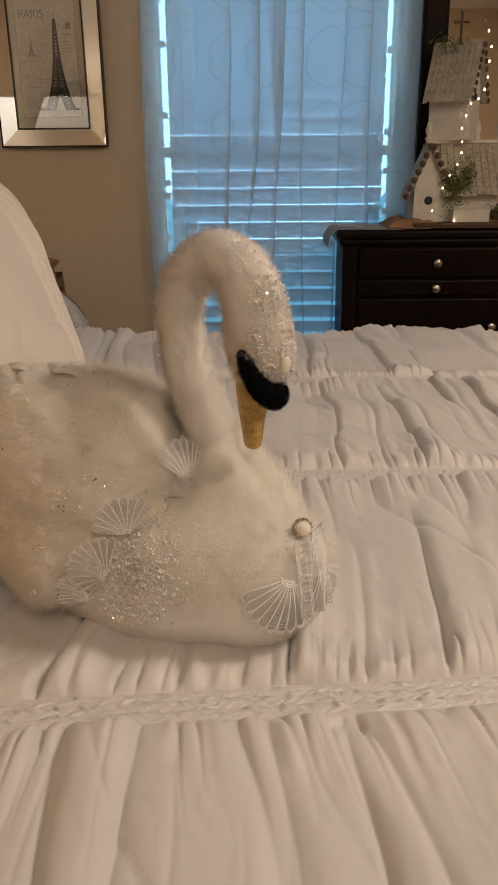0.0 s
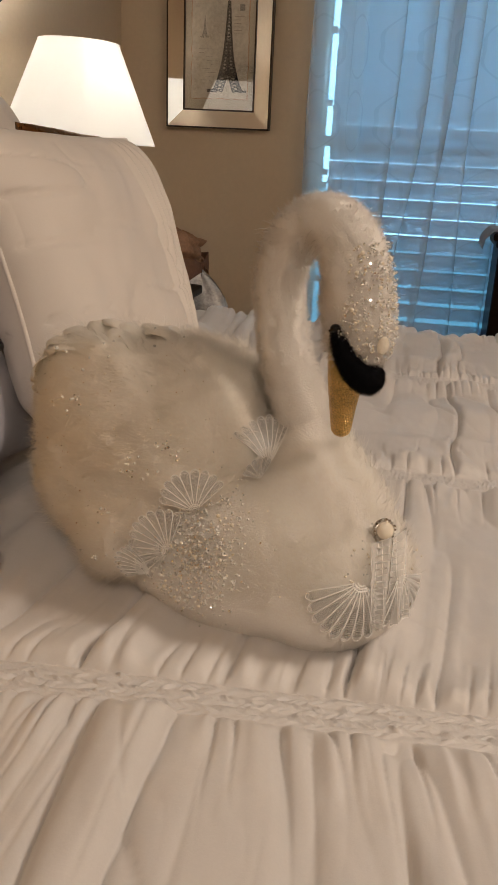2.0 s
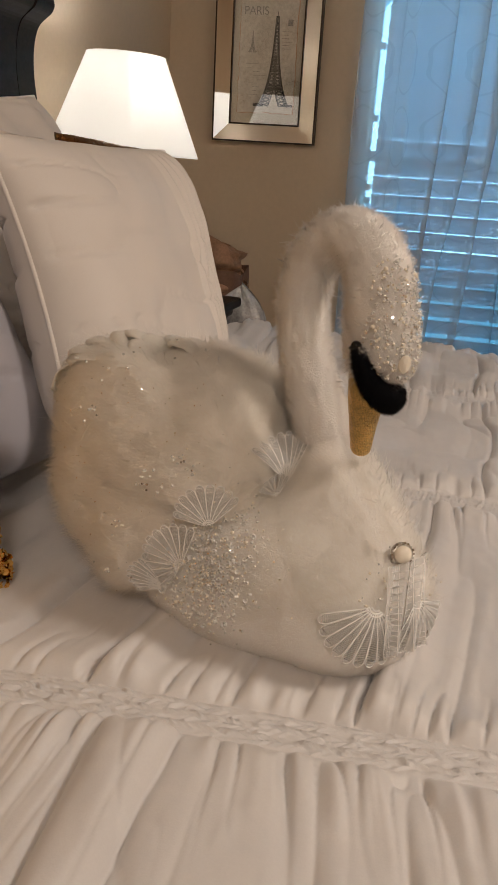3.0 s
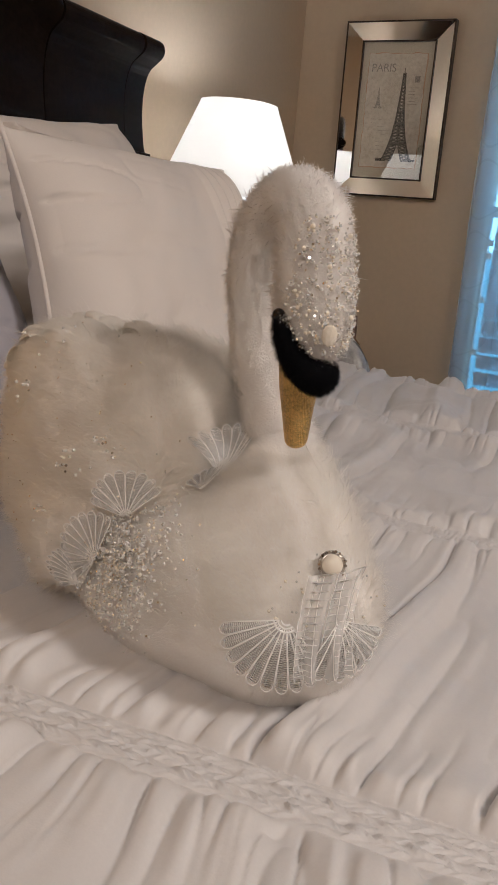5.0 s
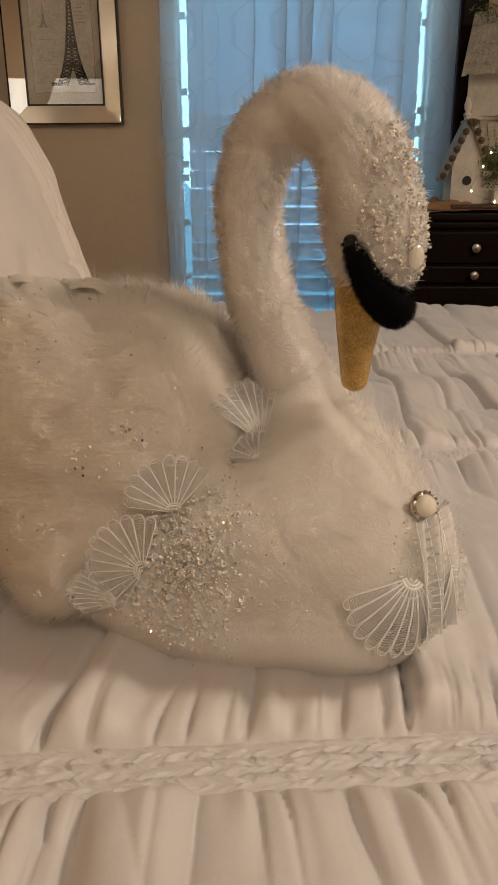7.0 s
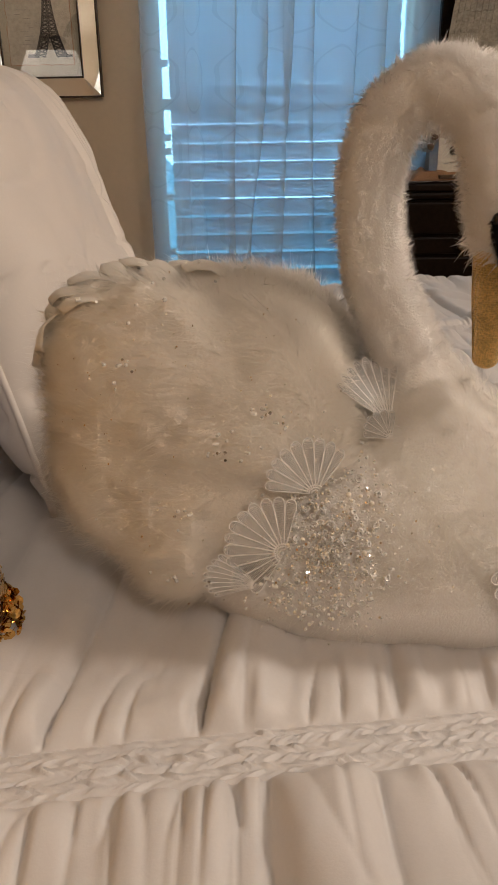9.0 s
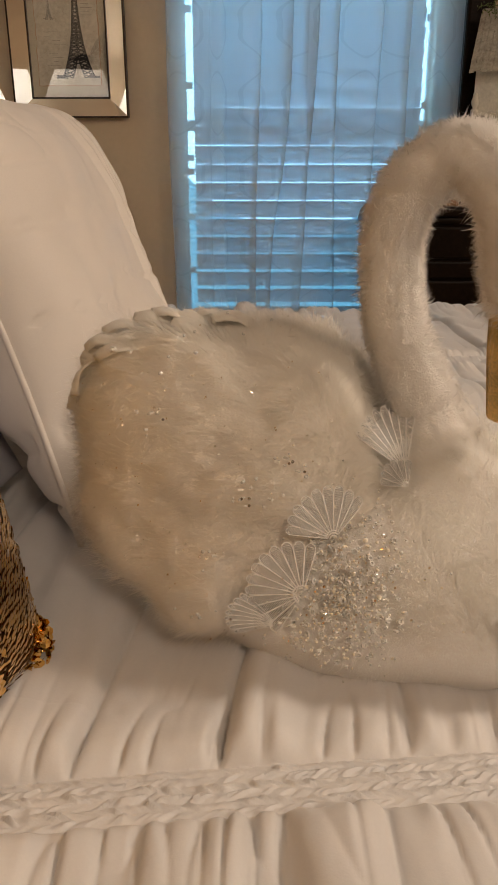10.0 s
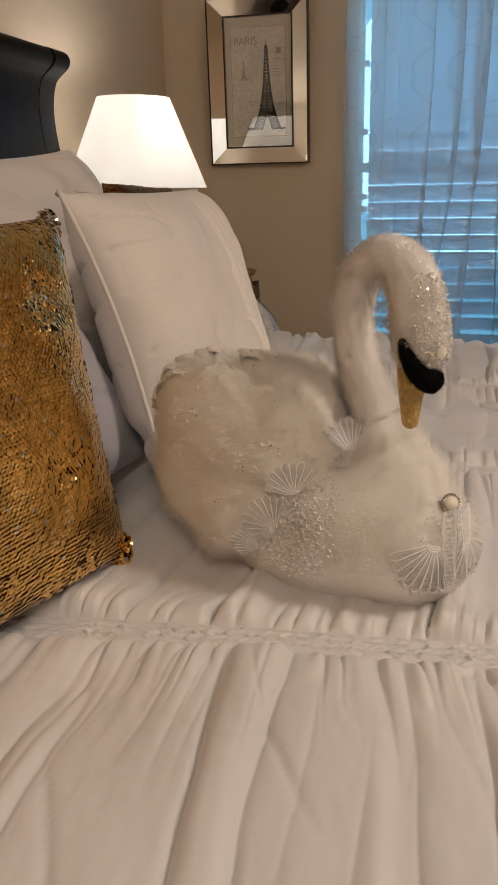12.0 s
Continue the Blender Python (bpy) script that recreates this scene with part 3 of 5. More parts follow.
        wob = 0.85 * vnoise(X / 0.011, lane * 3 + e, 81 + i)
        ph = X / 0.0053 + way * row * 1.1 + 0.37 * lane + wob
        cell = np.floor(ph)
        strand = np.abs(np.sin(math.pi * ph)) ** 0.75
        fine = 0.5 + 0.5 * np.sin(math.tau * (ph * 3 + way * row * 0.9))
        tall = 0.70 + 0.75 * vnoise(cell * 3.7, lane * 5.1, 85 + i)
        braid = (0.0030 * strand * tall + 0.0004 * fine * strand) * (1 - 0.70 * np.abs(row) ** 2.5) + 0.0008 * vnoise(X / 0.006, e * 5, 91 + i)
        H = np.where(inside, 0.0005 + braid * (1 - np.abs(e) ** 6), H)
    H = H + 0.0005 * vnoise(X * 120, Q * 60, 99)
    V = np.stack([X, base_y + sgn * np.sin(ang) * H, base_z + np.cos(ang) * H], -1).reshape(-1, 3)
    zone = np.zeros(X.shape, dtype=np.int64)
    for b in B:
        zone += (Q > b - half).astype(np.int64) + (Q > b + half).astype(np.int64)
    return V, grid_faces(len(ys), len(xs)), zone.ravel()


bed = thing("bed", "king bed with a dark espresso sleigh headboard", "bed")


def lay_comforter():
    V, F, zone = comforter()
    cf = thing("comforter", "white gathered comforter with smocked bands spread over the bed", "comforter", at=(0, 0, 0))
    fz = zone[F[:, 0]]
    for k in range(int(zone.max()) + 1):
        f = F[fz == k]
        if not len(f):
            continue
        used = np.unique(f)
        back = np.zeros(len(V), dtype=np.int64)
        back[used] = np.arange(len(used))
        if k % 2:
            mesh_ob("smocked_band", V[used], back[f], COTTON, cf, "braided smocked band")
        else:
            mesh_ob("gathered_panel", V[used], back[f], COTTON, cf)


lay_comforter()
part("mattress", box(BXH + 0.01, BXF - 0.03, BY0 + 0.06, BY1 - 0.06, 0.30, ZB - 0.035, 0.03), SHAM, bed)
part("base_frame", box(BXH + 0.01, BXF - 0.02, BY0 + 0.07, BY1 - 0.07, 0.0, 0.295, 0.01), DARKWOOD, bed)


def headboard():
    """A scrolled profile carried along the bed's width, with an arched middle."""
    prof = [(-0.047, 0.25), (-0.047, 0.78), (-0.046, 1.0), (-0.041, 1.08), (-0.036, 1.11), (-0.041, 1.135), (-0.048, 1.20), (-0.047, 1.26), (-0.036, 1.305),
            (-0.018, 1.325), (-0.004, 1.338), (0.002, 1.356), (-0.006, 1.374), (-0.026, 1.382),
            (-0.058, 1.378), (-0.088, 1.352), (-0.105, 1.30), (-0.110, 1.20), (-0.112, 1.0), (-0.112, 0.25)]
    prof = [tuple(p) for p in smooth_path(prof, 4)]
    y0, y1 = 0.10, 2.01

    def run(ya, yb, grow, arch, steps):
        bm = bmesh.new()
        rings = []
        for k in range(steps + 1):
            y = ya + (yb - ya) * k / steps
            c = abs(y - 1.05) / 0.58
            lift = arch * max(0.0, 1 - c * c) if c < 1 else 0.0
            ring = []
            for px, pz in prof:
                up = lift * max(0, (pz - 1.0) / 0.38)
                nx = px * (1 + grow) if px > -0.09 else px
                ring.append(bm.verts.new((-0.985 + nx + (grow * 0.05 if px > -0.09 else 0), y, pz + up)))
            rings.append(ring)
        for a, b in zip(rings, rings[1:]):
            for i in range(len(prof) - 1):
                bm.faces.new((a[i], a[i + 1], b[i + 1], b[i]))
        bm.faces.new(rings[0])
        bm.faces.new(rings[-1])
        return bm

    part("headboard_panel", run(0.472, 1.628, 0.0, 0.16, 36), DARKWOOD, bed, smooth=False)
    for a, b in ((0.172, 0.468), (1.632, 1.928)):
        part("side_panel", run(a, b, 0.06, 0.0, 8), DARKWOOD, bed)
    for a, b in ((y0, 0.17), (1.93, y1)):
        part("end_post", run(a, b, 0.16, 0.0, 3), DARKWOOD, bed)
        ring = box(-1.06, -1.004, a - 0.004, b + 0.004, 1.100, 1.114, 0.003)
        part("moulding", ring, DARKWOOD, bed)
    part("moulding", box(-1.05, -1.016, 0.172, 1.928, 1.098, 1.108, 0.003), DARKWOOD, bed)


headboard()

# ---- pillows ----


class Cushion:
    """A stuffed square cushion between four corners (near bottom, far bottom, near top, far top)."""

    def __init__(self, nb, fb, nt, ft, thick, seed, concave=0.05, wrinkle=0.004, ears=0.02, pleats=(), near=None):
        self.near = concave if near is None else near
        self.c = [np.array(p, float) for p in (nb, fb, nt, ft)]
        n = np.cross(self.c[1] - self.c[0], self.c[2] - self.c[0])
        self.n = n / np.linalg.norm(n)
        self.thick, self.seed, self.concave, self.wrinkle, self.ears, self.pleats = thick, seed, concave, wrinkle, ears, pleats

    def at(self, s, t, side):
        s, t = np.asarray(s, float), np.asarray(t, float)
        s2 = s * (1 - np.where(s < 0, self.near, self.concave) * (1 - t * t))
        t2 = t * (1 - self.concave * (1 - s * s))
        a, b = ((s2 + 1) / 2)[..., None], ((t2 + 1) / 2)[..., None]
        c = self.c
        p = (c[0] * (1 - a) + c[1] * a) * (1 - b) + (c[2] * (1 - a) + c[3] * a) * b
        e = np.clip(1 - np.abs(s) ** 2.6, 0, 1) ** 0.55 * np.clip(1 - np.abs(t) ** 2.6, 0, 1) ** 0.55
        d = self.thick / 2 * e
        pull = np.exp(-(1 - np.abs(s)) / 0.12) + np.exp(-(1 - np.abs(t)) / 0.12)
        w = self.wrinkle * e ** 0.5 * (vnoise(s * 2.1 + t * 0.8, t * 1.6, self.seed) + 0.45 * vnoise(s * 5 - t * 2, t * 3 + s, self.seed + 1)
                                     + 0.12 * pull * vnoise(s * 6, t * 6, self.seed + 2))
        crease = self.wrinkle * 0.9 * e * np.exp(-np.abs(vnoise(s * 1.4 + 0.5 * t, t * 4.2 + s * 1.2, self.seed + 6)) / 0.06) * np.clip(vnoise(s * 2, t * 2, self.seed + 8) * 2, 0, 1)
        gather = self.wrinkle * 1.7 * np.exp(-(s + 1) / 0.42) * np.clip((s + 1) / 0.06, 0, 1) * np.exp(-np.abs(vnoise(t * 5.5 + 0.8 * s, s * 1.2, self.seed + 9)) / 0.10)
        d = d + w - crease - gather
        for q in self.pleats:
            x = (s - q) / 0.040
            d = d + 0.0085 * np.where((x > -1) & (x < 0), x + 1, np.where((x >= 0) & (x < 0.2), 1 - x / 0.2, 0)) * np.clip(1 - np.abs(t) ** 8, 0, 1) * (side > 0)
        return p + side * d[..., None] * self.n

    def normal(self, s, t, side):
        h = 0.01
        a = self.at(s + h, t, side) - self.at(s - h, t, side)
        b = self.at(s, t + h, side) - self.at(s, t - h, side)
        n = np.cross(a, b) * side
        return n / np.linalg.norm(n, axis=-1, keepdims=True)

    def mesh(self, cols=90, rows=90):
        def axis(n):
            u = np.linspace(-1, 1, n)
            return np.sign(u) * (1 - (1 - np.abs(u)) ** 1.5)
        s, t = np.meshgrid(axis(cols), axis(rows))
        f = grid_faces(rows, cols)
        v1, v2 = self.at(s, t, 1.0).reshape(-1, 3), self.at(s, t, -1.0).reshape(-1, 3)
        return np.concatenate([v1, v2]), np.concatenate([f, f[:, ::-1] + len(v1)])

    def edge(self, n=60):
        u = np.linspace(-1, 1, n)
        one = np.ones(n)
        runs = [(u, -one), (one, u), (u[::-1], one), (-one, u[::-1])]
        return np.concatenate([self.at(a, b, 1.0)[:-1] for a, b in runs])


def pillow(name, cushion, material, label, piping=None, category="pillow", cols=90, rows=90):
    t = thing(name, label, category, "pillows on the bed")
    v, f = cushion.mesh(cols, rows)
    part_ob = mesh_ob("cover", v, f, material, t)
    weld = bmesh.new()
    weld.from_mesh(part_ob.data)
    bmesh.ops.remove_doubles(weld, verts=weld.verts, dist=1e-5)
    weld.to_mesh(part_ob.data)
    weld.free()
    if piping:
        tubes("piping", [(cushion.edge(), 0.0032, True)], piping, t, sides=6)
    return t


sham = Cushion((-0.290, 0.770, 0.662), (-0.268, 1.205, 0.665), (-0.455, 0.868, 1.035), (-0.412, 1.298, 1.030), 0.17, 3,
               concave=0.035, near=0.15, wrinkle=0.009, pleats=(0.40, 0.50, 0.60, 0.70, 0.80))
pillow("pillow_sham", sham, SHAM, "ivory cotton sham with piped edge and pleated end", SHAM, cols=340, rows=120)
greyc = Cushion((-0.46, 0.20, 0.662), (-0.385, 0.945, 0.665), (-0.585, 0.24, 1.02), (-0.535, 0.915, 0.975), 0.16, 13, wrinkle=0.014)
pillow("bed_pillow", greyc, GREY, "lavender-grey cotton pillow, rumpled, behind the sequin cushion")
backc = Cushion((-0.62, 1.02, 0.665), (-0.58, 1.60, 0.665), (-0.79, 1.03, 1.085), (-0.73, 1.47, 1.112), 0.20, 23, concave=0.05, wrinkle=0.022)
pillow("bed_pillow", backc, SHAM, "white cotton pillow leaning on the headboard", SHAM)
back2 = Cushion((-0.60, 0.13, 0.665), (-0.58, 1.00, 0.665), (-0.76, 0.15, 1.115), (-0.76, 0.97, 1.095), 0.20, 33, concave=0.04, wrinkle=0.018)
pillow("bed_pillow", back2, SHAM, "white cotton pillow leaning on the headboard", SHAM)


def sequins(name, cushion, label, parts_where, front, edge, size=0.0064, s_range=(-1, 1), t_range=(-1, 1), corners=False):
    """A cushion whose face is laid with rows of overlapping sequins."""
    t = pillow(name, cushion, GOLDBACK, label, cols=60, rows=60, category="cushion")
    rng = np.random.RandomState(5)
    wid = np.linalg.norm(cushion.c[1] - cushion.c[0])
    hei = np.linalg.norm(cushion.c[2] - cushion.c[0])
    ns, nt = int(wid / size * 1.22), int(hei / size * 1.7)
    lists = {0: ([], []), 1: ([], [])}
    disc = [(math.cos(a), math.sin(a)) for a in (math.tau * i / 7 for i in range(7))]
    me = bpy.data.meshes.new("sequin")
    me.from_pydata([(0, 0, size * 0.05)] + [(x * size / 2, y * size / 2, 0) for x, y in disc], [], [(0, 1 + i, 1 + (i + 1) % 7) for i in range(7)])
    me.materials.append(front)
    count = 0
    S, T = [], []
    for j in range(nt):
        for i in range(ns):
            S.append(-0.985 + 1.97 * (i + 0.5 * (j % 2)) / ns)
            T.append(-0.985 + 1.97 * j / nt)
    S, T = np.array(S) + rng.normal(0, 0.002, len(S)), np.array(T) + rng.normal(0, 0.002, len(T))
    ok = (S > s_range[0]) & (S < min(s_range[1], 0.985)) & (T > t_range[0]) & (T < min(t_range[1], 0.985))
    S, T = S[ok], T[ok]
    P, N = cushion.at(S, T, 1.0), cushion.normal(S, T, 1.0)
    Pu = cushion.at(S, T + 0.02, 1.0) - P
    for k in range(len(S)):
        n = Vector(N[k])
        up = Vector(Pu[k]).normalized()
        ruff = 0.035 + (0.22 if vnoise(S[k] * 5, T[k] * 5, 8) > 0.35 else 0) + (0.40 if S[k] > 0.92 else 0)
        sway = -0.15 + 0.22 * vnoise(S[k] * 2.2, T[k] * 5.0, 18) + 0.10 * vnoise(S[k] * 6, T[k] * 14, 19)
        n = (n + up * float(sway) + Vector(rng.normal(0, ruff, 3)) * 0.6).normalized()
        up = (up - n * up.dot(n)).normalized()
        sd = up.cross(n)
        c = Vector(P[k]) + n * (0.0016 + 0.0008 * rng.rand())
        flip = 1 if (rng.rand() < (0.5 if S[k] > 0.86 and T[k] > -0.2 else 0.012)) else 0
        if parts_where(S[k], T[k]) and count < 290 and not flip:
            ob = new("sequin", me)
            ob.parent = t
            m = Matrix((sd, up, n)).transposed().to_4x4()
            m.translation = c
            ob.matrix_basis = m
            count += 1
            continue
        vs, fs = lists[flip]
        b = len(vs)
        vs.append(c + n * size * 0.05)
        vs += [c + (sd * x + up * y) * size / 2 for x, y in disc]
        fs += [(b, b + 1 + i, b + 1 + (i + 1) % 7) for i in range(7)]
    for corner in ((1, 3) if corners else ()):
        vs, fs = [], []
        mid = Vector(cushion.c[corner]) + Vector((-0.005, -0.004, 0.008 if corner == 1 else -0.014))
        for _ in range(230):
            d = Vector(rng.normal(0, 1, 3)).normalized()
            n = (d + Vector(rng.normal(0, 0.45, 3))).normalized()
            a = n.orthogonal().normalized()
            b, k = n.cross(a), len(vs)
            c = mid + Vector((d.x * 0.012, d.y * 0.012, d.z * 0.019)) * (1 + 0.15 * rng.rand())
            vs += [c + n * size * 0.05] + [c + (a * x + b * y) * size / 2 for x, y in disc]
            fs += [(k, k + 1 + i, k + 1 + (i + 1) % 7) for i in range(7)]
        tuft = mesh_ob("corner_tuft", vs, fs, front if corner == 1 else edge, t, "bunched corner of loose sequins", smooth=False)
        tagged(tuft, kind="stuff")
    for flip, m in ((0, front), (1, edge)):
        if lists[flip][0]:
            tagged(mesh_ob("sequin_field", lists[flip][0], lists[flip][1], m, t, smooth=False), kind="stuff")
    return t


gold = Cushion((-0.385, 0.225, 0.660), (-0.288, 0.622, 0.660), (-0.500, 0.29, 1.015), (-0.410, 0.760, 1.008), 0.13, 43, concave=0.06, wrinkle=0.006)
sequins("sequin_cushion", gold, "gold sequin cushion with ruffled silver edge", lambda s, t: s > 0.62 and -0.75 < t < 0.1, GOLDSEQ, PALESEQ, corners=True)
bronze = Cushion((-0.42, 1.10, 0.665), (-0.39, 1.44, 0.665), (-0.545, 1.20, 1.046), (-0.525, 1.47, 1.036), 0.10, 53, concave=0.02)
sequins("sequin_cushion", bronze, "bronze and silver sequin cushion tucked behind the sham", lambda s, t: t > 0.93, BRONZESEQ, PALESEQ, t_range=(0.55, 1))

# ---- furniture round the bed ----


def nightstand():
    t = thing("nightstand", "dark espresso wood nightstand beside the bed", "nightstand", at=(-0.95, 2.475, 0))
    part("top", box(-0.275, 0.275, -0.285, 0.285, 0.565, 0.597, 0.008), DARKWOOD, t)
    part("body", box(-0.265, 0.235, -0.26, 0.26, 0.06, 0.563, 0.004), DARKWOOD, t)
    part("moulding", box(-0.268, 0.252, -0.27, 0.27, 0.535, 0.5645, 0.010), DARKWOOD, t)
    for z in (0.10, 0.32):
        d = part("drawer", box(0.236, 0.252, -0.22, 0.22, z, z + 0.19, 0.006), DARKWOOD, t)
        part("knob", lathe([(0.004, 0), (0.004, 0.012), (0.012, 0.018), (0.010, 0.026), (0.0, 0.028)], 12), NICKEL, d).matrix_basis = pose(0.252, 0, z + 0.095, 0, 90, 0)
    for x in (-0.24, 0.21):
        for y in (-0.235, 0.235):
            part("foot", box(x - 0.025, x + 0.025, y - 0.025, y + 0.025, 0, 0.06, 0.004), DARKWOOD, t)


nightstand()


def table_lamp():
    t = thing("table_lamp", "white tapered shade lamp, switched on, on a whitewashed block base", "lamp", at=(-0.98, 2.43, 0.597))
    part("base", box(-0.105, 0.105, -0.105, 0.105, 0.0, 0.405, 0.006), MARBLE, t, "whitewashed square block")
    part("neck", lathe([(0.030, 0.405), (0.030, 0.414), (0.014, 0.42), (0.011, 0.47), (0.018, 0.475), (0.018, 0.53), (0.0, 0.535)], 20), WHITE, t, smooth=True)
    prof = [(0.224, 0.0), (0.2235, 0.004), (0.115, 0.262), (0.1145, 0.266), (0.1125, 0.266), (0.1130, 0.262), (0.2215, 0.004), (0.222, 0.0)]
    bm = lathe(prof + prof[:1], 64)
    sh = part("shade", bm, SHADE, t, "white linen shade glowing from within", smooth=True)
    sh.matrix_basis = pose(0, 0, 0.441, 0, 1.3, 0)
    spider = [([(0.0, 0.0, 0.2), (0.112 * math.cos(a), 0.112 * math.sin(a), 0.262)], 0.002) for a in (0.5, 2.6, 4.7)]
    tubes("harp", spider + [([(0, 0, 0.1), (0, 0, 0.2)], 0.003)], NICKEL, t).matrix_basis = pose(0, 0, 0.441, 0, 1.3, 0)


table_lamp()


def crumple(w, d, h, seed, amp, taper=0.0, open_top=False):
    """A soft bag: a box-like wall with dents."""
    cols, rows = 60, 30
    a, zt = np.meshgrid(np.linspace(0, math.tau, cols), np.linspace(0, 1, rows))
    ca, sa = np.cos(a), np.sin(a)
    k = (np.abs(ca) ** 5 + np.abs(sa) ** 5) ** (-1 / 5)
    sc = 1 - taper * zt
    dent = 1 + amp * vnoise(a * 3, zt * 5, seed) + amp * 0.6 * vnoise(a * 8, zt * 12, seed + 1)
    if not open_top:
        sc = sc * np.clip(1 - np.clip((zt - 0.8) / 0.2, 0, 1) ** 2.2, 0.02, 1)
    x, y = w / 2 * k * ca * sc * dent, d / 2 * k * sa * sc * dent
    z = h * zt + (0.02 * vnoise(a * 2, zt * 0 + 1, seed + 4) * zt)
    return np.stack([x, y, z], -1).reshape(-1, 3), grid_faces(rows, cols)


def bags():
    b = thing("paper_bag", "brown paper bag with crumpled tan tissue beside the nightstand", "bag", at=(-0.90, 2.99, 0))
    v, f = crumple(0.34, 0.24, 0.665, 3, 0.03, 0.04, True)
    mesh_ob("sack", v, f, KRAFT, b)
    v, f = crumple(0.33, 0.23, 0.20, 9, 0.16, 0.25)
    mesh_ob("tissue", v + np.array([0.0, 0, 0.565]), f, TISSUE, b, "crumpled tan tissue")
    s = thing("plastic_bag", "crinkled clear silvery bubble-wrap bag on the floor", "bag", at=(-0.715, 2.885, 0))
    v, f = crumple(0.20, 0.13, 0.615, 5, 0.09, 0.10)
    mesh_ob("wrapping", v, f, BUBBLE, s)


bags()

# dresser with its mirror
DX0, DX1, DYF, DZT = 0.285, 1.75, 3.02, 0.815


def dresser():
    t = thing("dresser", "dark espresso wood dresser with round nickel knobs", "dresser", at=(0, 0, 0))
    part("top", box(DX0, DX1, DYF - 0.02, 3.355, DZT - 0.026, DZT, 0.007), DARKWOOD, t)
    part("moulding", box(DX0 + 0.012, DX1 - 0.012, DYF - 0.008, 3.35, DZT - 0.052, DZT - 0.0265, 0.010), DARKWOOD, t)
    part("body", box(DX0 + 0.03, DX1 - 0.03, DYF + 0.012, 3.345, 0.07, DZT - 0.0525, 0.003), DARKWOOD, t)
    for x in (DX0 + 0.024, DX1 - 0.074):
        part("corner_post", box(x, x + 0.05, DYF + 0.0, DYF + 0.05, 0.0, DZT - 0.053, 0.008), DARKWOOD, t)
    knob = None
    for c in range(2):
        xa = DX0 + 0.085 + c * 0.66
        for z0, z1 in ((0.648, 0.752), (0.580, 0.636), (0.36, 0.568), (0.12, 0.348)):
            d = part("drawer", box(xa, xa + 0.63, DYF - 0.002, DYF + 0.013, z0, z1, 0.005), DARKWOOD, t)
            for kx in ((0.285,) if c == 0 and z0 > 0.5 else (0.12, 0.50)):
                if knob is None:
                    k = part("knob", lathe([(0.006, 0), (0.006, 0.010), (0.016, 0.014), (0.018, 0.020), (0.013, 0.026), (0.0, 0.028)], 20), NICKEL, d, smooth=True)
                    knob = k.data
                else:
                    k = new("knob", knob)
                    k.parent = d
                k.matrix_basis = pose(xa + kx, DYF - 0.002, (z0 + z1) / 2, 90, 0, 0)
    return t


dresser()
mir = thing("dresser_mirror", "tall dark wood framed mirror standing on the dresser", "mirror", at=(0, 0, DZT))
for x0, x1 in ((0.605, 0.70), (1.40, 1.495)):
    part("post", box(x0, x1, 3.275, 3.325, 0.0, 1.18, 0.012), DARKWOOD, mir)
part("rail", box(0.70, 1.40, 3.28, 3.32, 0.0, 0.08, 0.006), DARKWOOD, mir)
part("rail", box(0.70, 1.40, 3.28, 3.32, 1.08, 1.18, 0.006), DARKWOOD, mir)
part("mirror_glass", box(0.70, 1.40, 3.302, 3.308, 0.08, 1.08), MIRROR, mir)


def draped_cloth():
    """A metallic runner over the dresser's end, and open burlap heaped along it."""
    xs, ys = np.linspace(DX0 - 0.055, 0.62, 60), np.linspace(DYF - 0.012, 3.26, 34)
    X, Y = np.meshgrid(xs, ys)
    drop = np.clip((DX0 + 0.0) - X, 0, 1)
    Z = DZT + 0.004 - drop * 1.1 + 0.0022 * (vnoise(X * 40, Y * 25, 2) + 1)
    r = mesh_ob("table_runner", np.stack([np.maximum(X, DX0 - 0.02 - 0.2 * drop), Y, Z], -1).reshape(-1, 3), grid_faces(34, 60), RUNNER)
    sol = r.modifiers.new("thickness", "SOLIDIFY")
    sol.thickness, sol.offset = 0.002, 1
    tagged(r, "thin silver-grey runner hanging over the dresser end", "table runner")
    xs, ys = np.linspace(0.47, 1.25, 150), np.linspace(DYF - 0.012, 3.25, 60)
    X, Y = np.meshgrid(xs, ys)
    edge = np.clip(np.minimum(X - 0.47, (Y - DYF + 0.012) * 3) / 0.05, 0, 1)
    Z = DZT + 0.009 + edge * (0.020 + 0.016 * vnoise(X * 12, Y * 14, 5) + 0.008 * vnoise(X * 40, Y * 35, 6))
    b = mesh_ob("burlap_scarf", np.stack([X + 0.012 * vnoise(X * 20, Y * 18, 7), Y, Z], -1).reshape(-1, 3), grid_faces(60, 150), BURLAP)
    sol = b.modifiers.new("thickness", "SOLIDIFY")
    sol.thickness, sol.offset = 0.002, 1
    tagged(b, "crumpled brown burlap cloth spread along the dresser top", "cloth")


draped_cloth()


